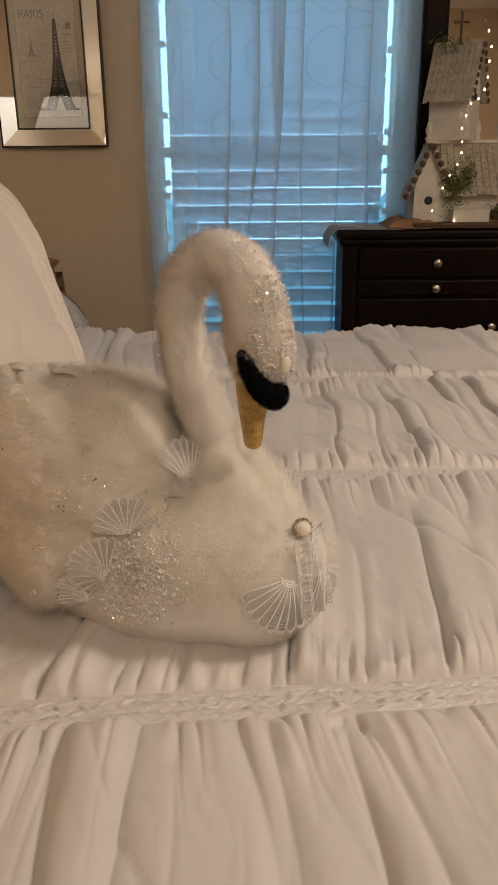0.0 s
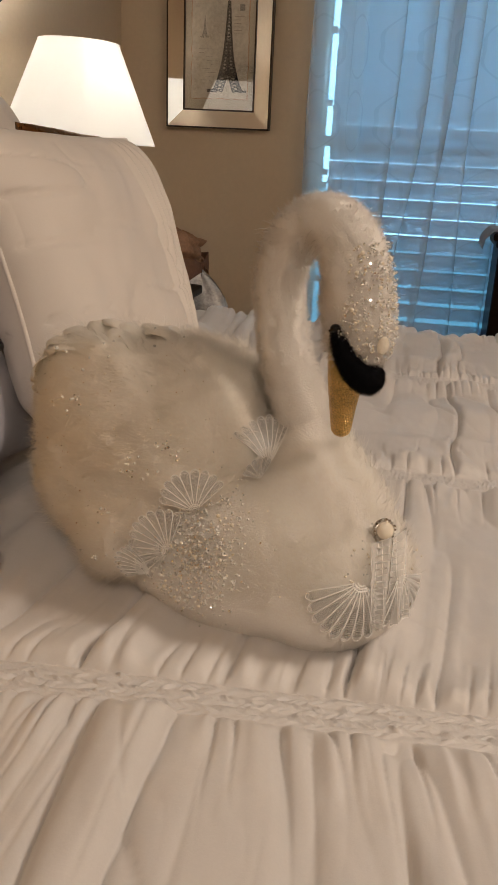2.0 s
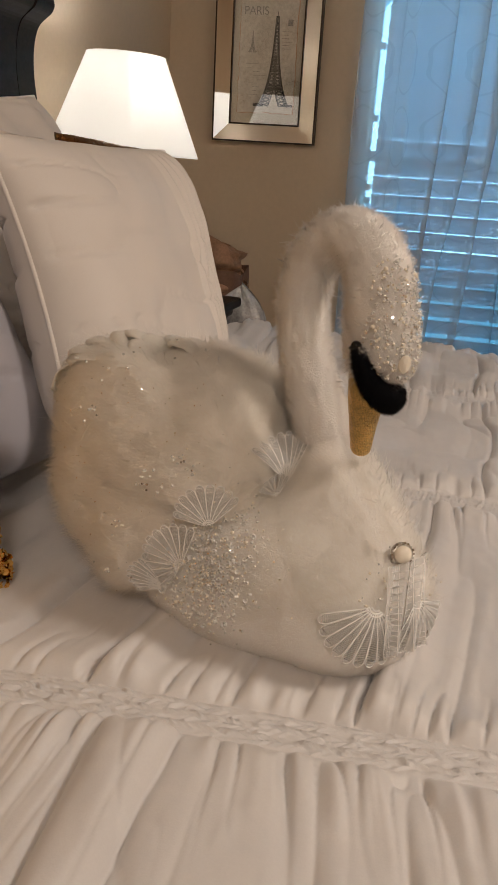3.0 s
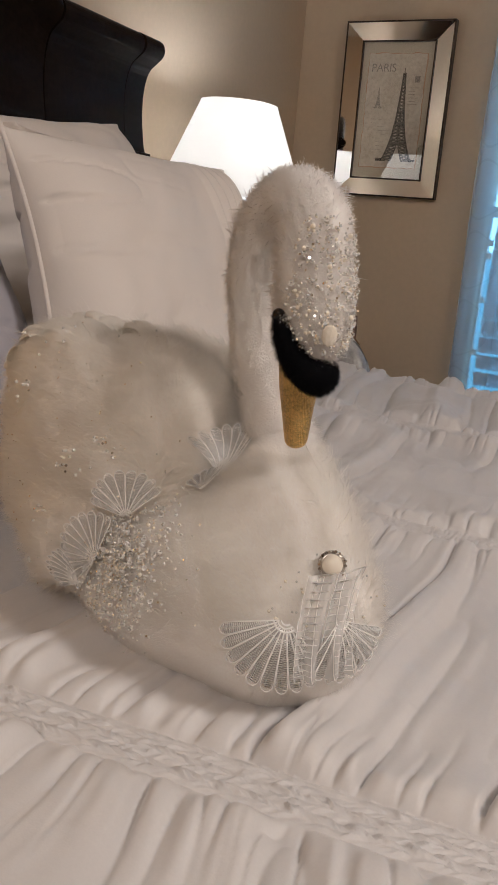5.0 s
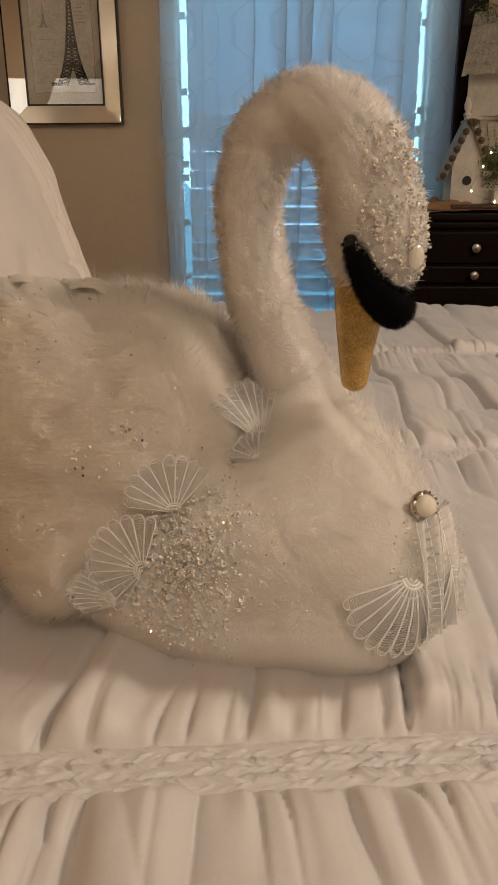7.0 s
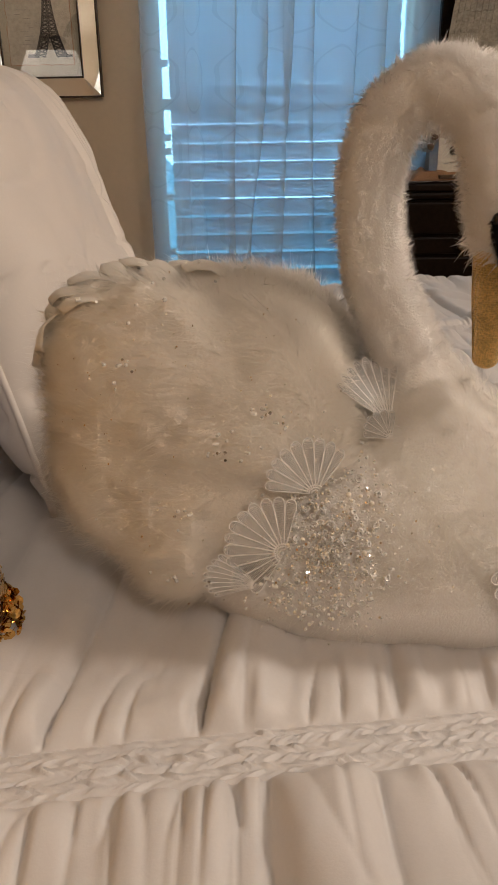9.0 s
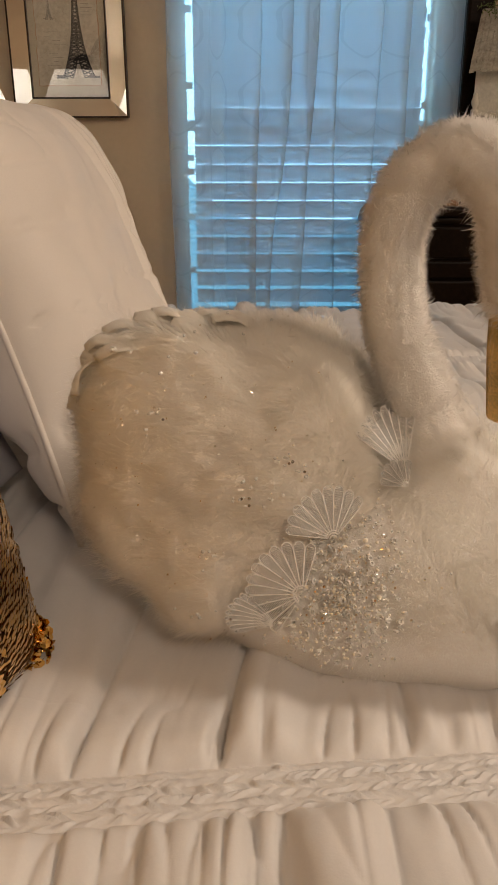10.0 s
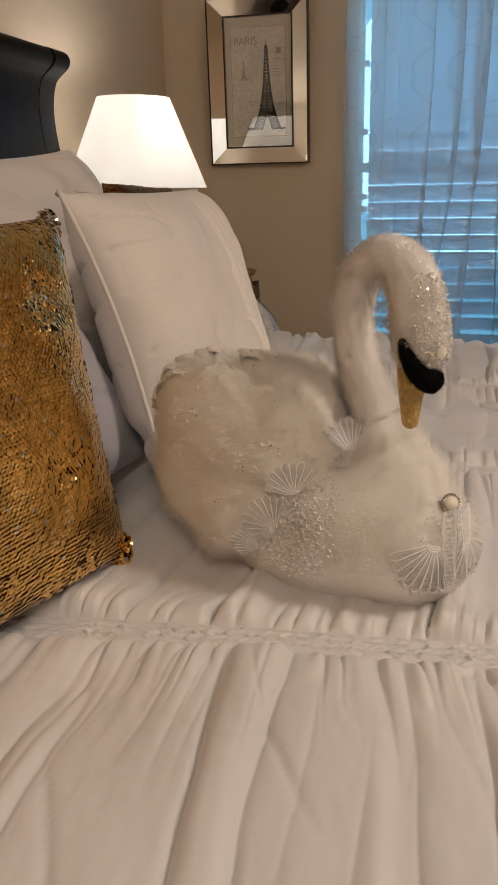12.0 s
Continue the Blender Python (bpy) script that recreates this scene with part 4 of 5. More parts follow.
def birdhouse():
    """A chapel-shaped bird house with bark roofs, a tower and finials."""
    t = thing("birdhouse", "distressed white chapel birdhouse with bark roof and moss", "birdhouse", at=(0.70, 3.13, DZT + 0.028))
    rng = random.Random(3)

    def gable(x0, x1, y0, y1, z0, z1, zr, along="y"):
        bm = bmesh.new()
        if along == "y":
            xm = (x0 + x1) / 2
            ring = [(x0, z0), (x1, z0), (x1, z1), (xm, zr), (x0, z1)]
            a = [bm.verts.new((x, y0, z)) for x, z in ring]
            b = [bm.verts.new((x, y1, z)) for x, z in ring]
        else:
            ym = (y0 + y1) / 2
            ring = [(y0, z0), (y1, z0), (y1, z1), (ym, zr), (y0, z1)]
            a = [bm.verts.new((x0, y, z)) for y, z in ring]
            b = [bm.verts.new((x1, y, z)) for y, z in ring]
        bm.faces.new(a)
        bm.faces.new(b[::-1])
        for i in range(5):
            bm.faces.new((a[i], a[(i + 1) % 5], b[(i + 1) % 5], b[i]))
        return bm

    def slab(name, p, q, r, s, th, material, parent=t, wob=0.004):
        """A roof slope between eave p-q and ridge s-r, cut into ragged courses."""
        p, q, r, s = (Vector(v) for v in (p, q, r, s))
        n = (q - p).cross(s - p).normalized()
        top = part(name, bmesh_quad(p, q, r, s, n, th), material, parent)
        rows, cols = 6, 9
        for j in range(rows):
            for i in range(cols):
                a0, a1 = i / cols, (i + 1) / cols - 0.012
                b0, b1 = j / rows - 0.05, (j + 1) / rows
                f = lambda u, v: p.lerp(q, u).lerp(s.lerp(r, u), v)
                jit = rng.uniform(-0.02, 0.02)
                cs = [f(a0, b0 + jit), f(a1, b0 + jit + rng.uniform(-.02, .02)), f(a1, b1), f(a0, b1)]
                part("shingle", bmesh_quad(*[c + n * (th + 0.0005 + (0.003 if k < 2 else 0.0)) for k, c in enumerate(cs)], n, 0.0022), material, top)
        return top

    def bmesh_quad(p, q, r, s, n, th):
        bm = bmesh.new()
        a = [bm.verts.new(v) for v in (p, q, r, s)]
        b = [bm.verts.new(v + n * th) for v in (p, q, r, s)]
        bm.faces.new(a[::-1])
        bm.faces.new(b)
        for i in range(4):
            bm.faces.new((a[i], a[(i + 1) % 4], b[(i + 1) % 4], b[i]))
        return bm

    # hall with its ridge along x and a gabled porch
    part("hall", gable(-0.06, 0.17, -0.055, 0.085, 0, 0.13, 0.262, "x"), CHALK, t)
    part("porch", gable(-0.135, -0.03, -0.075, 0.05, 0, 0.115, 0.265, "y"), CHALK, t)
    slab("roof", (-0.035, -0.082, 0.095), (0.19, -0.082, 0.095), (0.175, 0.015, 0.268), (-0.035, 0.015, 0.268), 0.006, SHINGLE)
    slab("roof", (0.19, 0.115, 0.095), (-0.05, 0.115, 0.095), (-0.05, 0.015, 0.268), (0.19, 0.015, 0.268), 0.006, SHINGLE)
    slab("roof", (-0.165, -0.09, 0.085), (-0.165, 0.06, 0.085), (-0.082, 0.06, 0.272), (-0.082, -0.09, 0.272), 0.005, SHINGLE)
    slab("roof", (-0.012, 0.06, 0.105), (-0.012, -0.09, 0.105), (-0.082, -0.09, 0.272), (-0.082, 0.06, 0.272), 0.005, SHINGLE)
    for s in (-1, 1):
        for k in range(7):
            q = k / 6.5
            x = -0.082 + s * (0.085 * (1 - q))
            z = 0.09 + 0.18 * q
            c = part("bark_scale", lathe([(0.0, -0.006), (0.011, -0.003), (0.012, 0.002), (0.0, 0.008)], 8), BARK, t)
            c.matrix_basis = pose(x, -0.094, z, 90, rng.uniform(-20, 20), 0)
    part("ridge_board", box(-0.085, 0.19, 0.0, 0.030, 0.270, 0.282, 0.003), CHALK, t)
    part("step", box(0.0, 0.13, -0.125, -0.055, 0.0, 0.045, 0.003), CHALK, t)
    # tower with its own steep roof, turned so that its gable looks aside
    M = pose(0.012, 0.030, 0, 0, 0, -33)

    def turn(*ps):
        return [M @ Vector(p) for p in ps]

    bm = gable(-0.075, 0.075, -0.052, 0.052, 0.282, 0.44, 0.60, "x")
    bm.transform(M)
    part("tower", bm, CHALK, t)
    slab("roof", *turn((-0.085, -0.080, 0.412), (0.092, -0.080, 0.412), (0.092, 0.0, 0.606), (-0.085, 0.0, 0.606)), 0.006, SHINGLE)
    slab("roof", *turn((0.092, 0.080, 0.412), (-0.085, 0.080, 0.412), (-0.085, 0.0, 0.606), (0.092, 0.0, 0.606)), 0.006, SHINGLE)
    for k in range(8):
        q = k / 7.5
        for s in (-1, 1):
            c = part("bark_scale", lathe([(0.0, -0.005), (0.009, -0.002), (0.010, 0.002), (0.0, 0.007)], 8), BARK, t)
            c.matrix_basis = M @ pose(0.096, s * 0.080 * (1 - q), 0.415 + 0.19 * q, 0, 90, rng.uniform(-20, 20))
    # Flat black discs on the walls paint the shade inside the entry holes.
    for m, r in ((pose(-0.083, -0.0762, 0.075, 90, 0, 0), 0.015), (M @ pose(0.0755, 0.0, 0.425, 0, 90, 0), 0.013)):
        part("entry_hole", lathe([(r, 0), (r, 0.002), (0, 0.002)], 20), INK_AND_SHADE, t).matrix_basis = m
    fin = [(0.012, 0), (0.014, 0.008), (0.006, 0.014), (0.012, 0.026), (0.013, 0.038), (0.007, 0.052), (0.009, 0.058), (0.0, 0.068)]
    for x in (-0.077, 0.10, 0.178):
        part("finial", lathe(fin, 14), CHALK, t, smooth=True).matrix_basis = pose(x, 0.015, 0.282)
    cross = box(0.008, 0.016, -0.004, 0.004, 0.60, 0.70, 0.002)
    box(-0.015, 0.039, -0.0045, 0.0045, 0.662, 0.670, 0.002, bm=cross)
    part("cross", cross, BARK, t)
    # moss and sprigs at the porch
    vs, fs = [], []
    for c, sp, n in (((0.0, -0.095, 0.125), (0.032, 0.012, 0.060), 420), ((0.055, -0.09, 0.16), (0.018, 0.010, 0.06), 200), ((-0.035, -0.01, 0.60), (0.05, 0.02, 0.02), 120),
                     ((0.16, -0.10, 0.03), (0.03, 0.02, 0.03), 160)):
        for _ in range(n):
            p = Vector([rng.gauss(c[i], sp[i] * 0.6) for i in range(3)])
            d = Vector([rng.gauss(0, 1) for _ in range(3)]).normalized()
            w = d.orthogonal().normalized() * 0.0028
            b = len(vs)
            vs += [p - w, p + w, p + d * rng.uniform(0.010, 0.020)]
            fs.append((b, b + 1, b + 2))
    tagged(mesh_ob("moss", vs, fs, MOSS, t, "green preserved moss sprigs", smooth=False), kind="stuff")
    # cones at the side
    for x, y in ((0.165, -0.09), (0.185, -0.07), (0.15, -0.07)):
        part("cone", lathe([(0.006, 0), (0.018, 0.010), (0.020, 0.020), (0.012, 0.036), (0.0, 0.045)], 10), BARK, t).matrix_basis = pose(x, y, 0.0, 20, 10, 0)
    part("wood_slab", box(-0.14, 0.20, -0.13, 0.11, -0.014, -0.0005, 0.004), BARK, t)


birdhouse()


def fairy_lights():
    t = thing("fairy_lights", "warm white fairy lights on a fine wire over the birdhouse", "string lights", at=(0, 0, 0))
    pts = [(0.735, 3.07, 1.60), (0.79, 3.06, 1.47), (0.80, 3.05, 1.42), (0.797, 3.05, 1.375), (0.795, 3.045, 1.325), (0.785, 3.04, 1.285), (0.765, 3.035, 1.255),
           (0.74, 3.03, 1.24), (0.725, 3.025, 1.20), (0.712, 3.02, 1.16), (0.715, 3.015, 1.115), (0.714, 3.01, 1.08), (0.703, 3.01, 1.04),
           (0.678, 3.005, 1.005), (0.655, 3.0, 0.962), (0.62, 2.99, 0.885), (0.70, 2.99, 0.85)]
    tubes("wire", [(smooth_path(pts, 5), 0.0006)], NICKEL, t, sides=4)
    bulb = lathe([(0.0, -0.004), (0.0028, -0.002), (0.0032, 0.001), (0.0, 0.005)], 8)
    first = part("bulb", bulb, LED, t)
    first.location = pts[0]
    for p in pts[1:]:
        o = new("bulb", first.data)
        o.parent, o.location = t, p


fairy_lights()

# ---- the swan ----
from mathutils.bvhtree import BVHTree

SO, SA = Vector((-0.09, 0.679, ZB)), radians(-12.7)


def swan_point(u, v, w):
    """Along the swan, across it (far side positive) and up, to the room."""
    return Vector((SO.x + u * math.cos(SA) - v * math.sin(SA), SO.y + u * math.sin(SA) + v * math.cos(SA), SO.z + w))


def blob_mesh(blobs, voxel, relax, floor=None, lumps=0.0):
    """One skin over several ellipsoids (centre u v w, radii, pitch)."""
    bm = bmesh.new()
    for (u, v, w), (a, b, c), pitch in blobs:
        m = Matrix.Translation(swan_point(u, v, w)) @ Matrix.Rotation(SA, 4, "Z") @ Matrix.Rotation(radians(pitch), 4, "Y") @ Matrix.Diagonal((a, b, c, 1))
        bmesh.ops.create_uvsphere(bm, u_segments=40, v_segments=24, radius=1, matrix=m)
    me = bpy.data.meshes.new("blobs")
    bm.to_mesh(me)
    bm.free()
    ob = new("blobs", me)
    rm = ob.modifiers.new("skin", "REMESH")
    rm.mode, rm.voxel_size = "VOXEL", voxel
    sm = ob.modifiers.new("relax", "SMOOTH")
    sm.iterations, sm.factor = relax, 0.5
    out = bpy.data.meshes.new_from_object(ob.evaluated_get(bpy.context.evaluated_depsgraph_get()))
    bpy.data.objects.remove(ob)
    V = np.zeros(len(out.vertices) * 3)
    out.vertices.foreach_get("co", V)
    V = V.reshape(-1, 3)
    if floor is not None:
        V[:, 2] = np.where(V[:, 2] < floor, floor + (V[:, 2] - floor) * 0.08, V[:, 2])
    if lumps:
        N = np.zeros(len(V) * 3)
        out.vertices.foreach_get("normal", N)
        k = vnoise(V[:, 0] * 38 + V[:, 1] * 21, V[:, 2] * 38 - V[:, 1] * 17, 5) + 0.5 * vnoise(V[:, 0] * 90 - V[:, 1] * 40, V[:, 2] * 90 + V[:, 1] * 30, 6)
        V = V + lumps * k[:, None] * N.reshape(-1, 3)
    out.vertices.foreach_set("co", V.ravel())
    out.update()
    return out


def arrays(me):
    me.calc_loop_triangles()
    V = np.zeros(len(me.vertices) * 3)
    me.vertices.foreach_get("co", V)
    N = np.zeros(len(me.vertices) * 3)
    me.vertices.foreach_get("normal", N)
    T = np.zeros(len(me.loop_triangles) * 3, dtype=np.int64)
    me.loop_triangles.foreach_get("vertices", T)
    return V.reshape(-1, 3), N.reshape(-1, 3), T.reshape(-1, 3)


def strands(name, me, count, length, width, material, parent, lean=0.45, flow=(-0.6, 0.1, -0.6), mess=0.3, droop=0.3, seed=1, keep=None, clump=0.0, label="", soft=0.75, grain=90.0, tuft=0.3):
    """Fur: tapered hairs rooted over a mesh, combed along flow."""
    rng = np.random.RandomState(seed)
    V, N, T = arrays(me)
    A, B, C = V[T[:, 0]], V[T[:, 1]], V[T[:, 2]]
    area = np.linalg.norm(np.cross(B - A, C - A), axis=1)
    pick = rng.choice(len(T), count, p=area / area.sum())
    r1, r2 = np.sqrt(rng.rand(count, 1)), rng.rand(count, 1)
    w = (1 - r1, r1 * (1 - r2), r1 * r2)
    P = sum(q * V[T[pick, i]] for i, q in enumerate(w))
    n = sum(q * N[T[pick, i]] for i, q in enumerate(w))
    n /= np.linalg.norm(n, axis=1, keepdims=True) + 1e-9
    if keep is not None:
        ok = keep(P, n)
        P, n = P[ok], n[ok]
    k = len(P)
    f = flow(P, n) if callable(flow) else np.array(flow, float)[None, :].repeat(k, 0)
    if clump:
        f = f + clump * np.stack([vnoise(P[:, 0] * grain + P[:, 2] * grain * 0.7, P[:, 1] * grain - P[:, 2] * grain * 0.6, seed + i * 7) for i in range(3)], -1)
    f = f - n * (f * n).sum(1, keepdims=True)
    f /= np.linalg.norm(f, axis=1, keepdims=True) + 1e-6
    d0 = n * (1 - lean) + f * lean + rng.normal(0, mess, (k, 3))
    d0 /= np.linalg.norm(d0, axis=1, keepdims=True)
    d1 = d0 + f * droop + rng.normal(0, mess, (k, 3)) + np.array([0, 0, -0.3 * droop])
    d1 /= np.linalg.norm(d1, axis=1, keepdims=True)
    L = (length(P) if callable(length) else length) * (0.6 + 0.7 * rng.rand(k))
    L = L * (1 + tuft * vnoise(P[:, 0] * 260 + P[:, 1] * 190, P[:, 2] * 260 - P[:, 1] * 120, seed + 31))
    L = L[:, None]
    side = np.cross(d0, n) + np.cross(d0, rng.normal(0, 0.35, (k, 3)))
    side /= np.linalg.norm(side, axis=1, keepdims=True) + 1e-9
    side *= np.where((np.cross(side, d0) * n).sum(1, keepdims=True) < 0, -1, 1)
    W = width * (0.7 + 0.6 * rng.rand(k, 1))
    base, mid = P - n * 0.0008, P + d0 * L * 0.5
    tip = mid + d1 * L * 0.5
    verts = np.stack([base - side * W / 2, base + side * W / 2, mid + side * W * 0.38, mid - side * W * 0.38, tip], 1).reshape(-1, 3)
    nn = n * soft + d1 * (1 - soft) * 0.5 + rng.normal(0, 0.05, (k, 3))
    nn /= np.linalg.norm(nn, axis=1, keepdims=True)
    nrm = np.repeat(nn, 5, 0)
    b = np.arange(k) * 5
    loops = np.stack([b, b + 1, b + 2, b, b + 2, b + 3, b + 3, b + 2, b + 4], -1).ravel()
    out = bpy.data.meshes.new(name)
    out.vertices.add(k * 5)
    out.vertices.foreach_set("co", verts.astype(np.float32).ravel())
    out.loops.add(k * 9)
    out.loops.foreach_set("vertex_index", loops.astype(np.int32))
    out.polygons.add(k * 3)
    out.polygons.foreach_set("loop_start", (np.arange(k * 3) * 3).astype(np.int32))
    out.polygons.foreach_set("use_smooth", np.ones(k * 3, dtype=bool))
    out.update()
    out.validate()
    out.normals_split_custom_set_from_vertices(nrm.astype(np.float32))
    out.materials.append(material)
    ob = new(name, out)
    ob.parent = parent
    return tagged(ob, label, kind="stuff")


swan = thing("swan_decoration", "white plush swan ornament with beaded head, lace shells and pearl brooch", "swan ornament")

# body, wings
hull = blob_mesh([((0.03, -0.002, 0.046), (0.140, 0.083, 0.080), -3), ((0.097, -0.006, 0.042), (0.071, 0.075, 0.070), 0), ((0.070, 0.008, 0.083), (0.054, 0.060, 0.066), 12),
                  ((0.074, 0.022, 0.106), (0.042, 0.042, 0.050), 0), ((0.066, 0.027, 0.134), (0.033, 0.033, 0.040), 0), ((0.092, 0.012, 0.088), (0.046, 0.052, 0.050), 25), ((-0.06, 0.0, 0.088), (0.12, 0.074, 0.046), 8)], 0.006, 55, ZB - 0.004)
hull.materials.append(SKIN)
body = new("body", hull)
body.parent = swan
wing_near = blob_mesh([((-0.098, -0.034, 0.130), (0.076, 0.040, 0.088), 0), ((-0.055, -0.046, 0.105), (0.075, 0.033, 0.066), 20),
                       ((-0.128, -0.008, 0.148), (0.052, 0.055, 0.070), 0), ((-0.068, -0.052, 0.055), (0.050, 0.034, 0.042), 0),
                       ((-0.015, -0.036, 0.098), (0.062, 0.034, 0.042), 14), ((-0.030, -0.010, 0.138), (0.050, 0.044, 0.056), 18), ((-0.045, 0.022, 0.138), (0.074, 0.048, 0.074), 8),
                       ((-0.108, -0.030, 0.085), (0.064, 0.045, 0.054), -25),
                       ((-0.062, 0.006, 0.130), (0.082, 0.056, 0.078), 6), ((-0.105, 0.010, 0.138), (0.078, 0.062, 0.078), 0), ((-0.014, -0.014, 0.100), (0.055, 0.042, 0.046), 20)], 0.006, 40, None, 0.0050)
wing_far = blob_mesh([((-0.052, 0.050, 0.122), (0.080, 0.036, 0.092), 10), ((-0.11, 0.042, 0.122), (0.065, 0.036, 0.085), 0)], 0.006, 20, None, 0.0030)
for me, nm in ((wing_near, "near_wing"), (wing_far, "far_wing")):
    me.materials.append(CREAM)
wings = []
for me in (wing_near, wing_far):
    o = new("wing", me)
    o.parent = swan
    o["label"] = "fluffy marabou-covered wing"
    wings.append(o)

# neck and head: a fur tube whose section swells to the head
NECK = [(0.006, 0.688, 0.715, 0.034), (-0.006, 0.692, 0.755, 0.0330), (-0.019, 0.695, 0.784, 0.0275), (-0.039, 0.700, 0.830, 0.0225), (-0.051, 0.701, 0.862, 0.0205),
        (-0.0570, 0.699, 0.898, 0.0192), (-0.0570, 0.694, 0.926, 0.0190), (-0.0480, 0.686, 0.953, 0.0195), (-0.0245, 0.671, 0.9685, 0.0205),
        (-0.0035, 0.657, 0.9585, 0.0225), (0.0050, 0.646, 0.940, 0.0232), (0.0100, 0.640, 0.912, 0.0242), (0.0120, 0.638, 0.892, 0.0232), (0.0140, 0.638, 0.876, 0.0165), (0.0150, 0.6385, 0.866, 0.006)]
path = smooth_path(NECK, 8)
nv, nf = tube_data([p[:3] for p in path], [p[3] for p in path], 28)
TURN, ACROSS = radians(-28), 0.80


def turned(x, y, stretch=1.0, move=-0.006):
    """A place on the head, its brow drawn towards the near side of the bed."""
    dx, dy = (x - 0.006) * stretch, y - 0.638
    return 0.006 + dx, 0.638 + move + dx * math.sin(TURN) + dy * 0.84


for k, p in enumerate(path):
    f = max(0.0, min(1.0, (k - 66) / 22))
    for i in range(k * 28, k * 28 + 28):
        o = nv[i] - Vector(p[:3])
        along = o.x * math.cos(TURN) + o.y * math.sin(TURN)
        over = -o.x * math.sin(TURN) + o.y * math.cos(TURN)
        along, over = along * (1 + 0.08 * f), over * (1 + (ACROSS - 1) * f)
        nv[i] = Vector((p[0] + along * math.cos(TURN) - over * math.sin(TURN), p[1] - 0.006 * f + along * math.sin(TURN) + over * math.cos(TURN), nv[i].z))
neck = mesh_ob("neck", nv, nf, SKIN, swan, "plush neck bent over to the head")
neck.data.update()

# beak
BEAK = [(0.0105, 0.6385, 0.899, 0.0175), (0.0085, 0.6390, 0.888, 0.0168), (0.0070, 0.6405, 0.872, 0.0150), (0.0060, 0.642, 0.855, 0.0128), (0.0056, 0.6445, 0.838, 0.0102),
        (0.0056, 0.6465, 0.824, 0.0084), (0.0056, 0.6475, 0.8165, 0.0071), (0.0056, 0.648, 0.8135, 0.0040)]
bp = smooth_path([(x, y - 0.004, z, r) for x, y, z, r in BEAK], 5)
bv, bf = tube_data([p[:3] for p in bp], [p[3] for p in bp], 26)
part_beak = mesh_ob("beak", bv, bf, LAME, swan, "gold knit lame beak")
seam = [tuple(Vector(p[:3]) + Vector((-p[3] * 0.98, 0, 0))) for p in bp[3:-2]]
tubes("seam", [(seam, 0.0006)], LAME, part_beak, sides=4)

# black mask slung under the head
MASK = [(-0.0030, 0.6145, 0.9000, 0.0032), (0.0008, 0.6140, 0.8930, 0.0055), (0.0065, 0.6160, 0.8820, 0.0072), (0.0145, 0.6225, 0.8710, 0.0090), (0.0225, 0.6330, 0.8655, 0.0102),
        (0.0230, 0.6450, 0.8660, 0.0100), (0.0155, 0.6545, 0.8720, 0.0088), (0.0065, 0.6605, 0.8825, 0.0072), (0.0008, 0.6620, 0.8930, 0.0054), (-0.0030, 0.6615, 0.9000, 0.0032)]
mp = smooth_path([(*turned(x, y, 1.0), z, r) for x, y, z, r in MASK], 6)
mv, mf = tube_data([p[:3] for p in mp], [p[3] for p in mp], 14)
mask = mesh_ob("mask", mv, mf, BLACK, swan, "black plush mask above the beak")
strands("mask_fur", mask.data, 14000, 0.0034, 0.00028, BLACK, mask, 0.4, (0.2, 0, -0.8), 0.25, 0.2, 71)
for y in (0.6095, 0.6665):
    eye = part("eye", lathe([(0.0, -0.0046), (0.0026, -0.0038), (0.0042, -0.0018), (0.0046, 0.0002), (0.0042, 0.0020), (0.0026, 0.0038), (0.0, 0.0046)], 16), EYE, swan, "round black glass eye", smooth=True)
    ex, ey = turned(-0.0025, 0.638 + (y - 0.638) * 0.90)
    eye.matrix_basis = pose(ex, ey, 0.9005, 90, 0, 0) @ Matrix.Scale(0.85, 4)


def hull_keep(P, n):
    return P[:, 2] > ZB + 0.001


def neck_flow(P, n):
    """Down the neck from the crown."""
    pts = np.array([p[:3] for p in path])
    i = np.argmin(((P[:, None, :] - pts[None, ::4, :]) ** 2).sum(2), 1) * 4
    j = np.clip(i + 3, 0, len(pts) - 1)
    t = pts[j] - pts[np.clip(i - 3, 0, len(pts) - 1)]
    crown = len(pts) * 0.62
    return np.where((i < crown)[:, None], -t, t)


def chest_keep(P, n):
    return (P[:, 2] > ZB + 0.040 + 0.022 * vnoise(P[:, 0] * 90, P[:, 1] * 90, 3)) & (P[:, 0] > -0.06) & (P[:, 2] < 0.80)


strands("body_fur", hull, 90000, 0.0056, 0.00022, FUR, body, 0.60, (-0.8, 0.1, -0.45), 0.25, 0.4, 2, hull_keep, 0.5, soft=0.82, grain=150.0, tuft=0.4)
strands("chest_fluff", hull, 60000, 0.017, 0.00015, FLUFF, body, 0.66, (-0.75, 0.15, 0.15), 0.28, 0.35, 3, chest_keep, 0.9, soft=0.82, grain=50.0, tuft=0.4)
strands("chest_plush", hull, 24000, 0.015, 0.00050, FLUFF, body, 0.72, (-0.75, 0.15, 0.15), 0.20, 0.35, 13, chest_keep, 1.0, soft=0.83, grain=50.0, tuft=0.4)
strands("neck_fur", neck.data, 88000, 0.0050, 0.00021, FUR, neck, 0.52, neck_flow, 0.22, 0.3, 4, lambda P, n: P[:, 2] > 0.750, 0.7, soft=0.78, grain=260.0, tuft=0.5)
strands("neck_plush", neck.data, 15000, 0.0070, 0.00060, FUR, neck, 0.54, neck_flow, 0.19, 0.3, 14, lambda P, n: P[:, 2] > 0.760, 0.9, soft=0.78, grain=240.0, tuft=0.7)


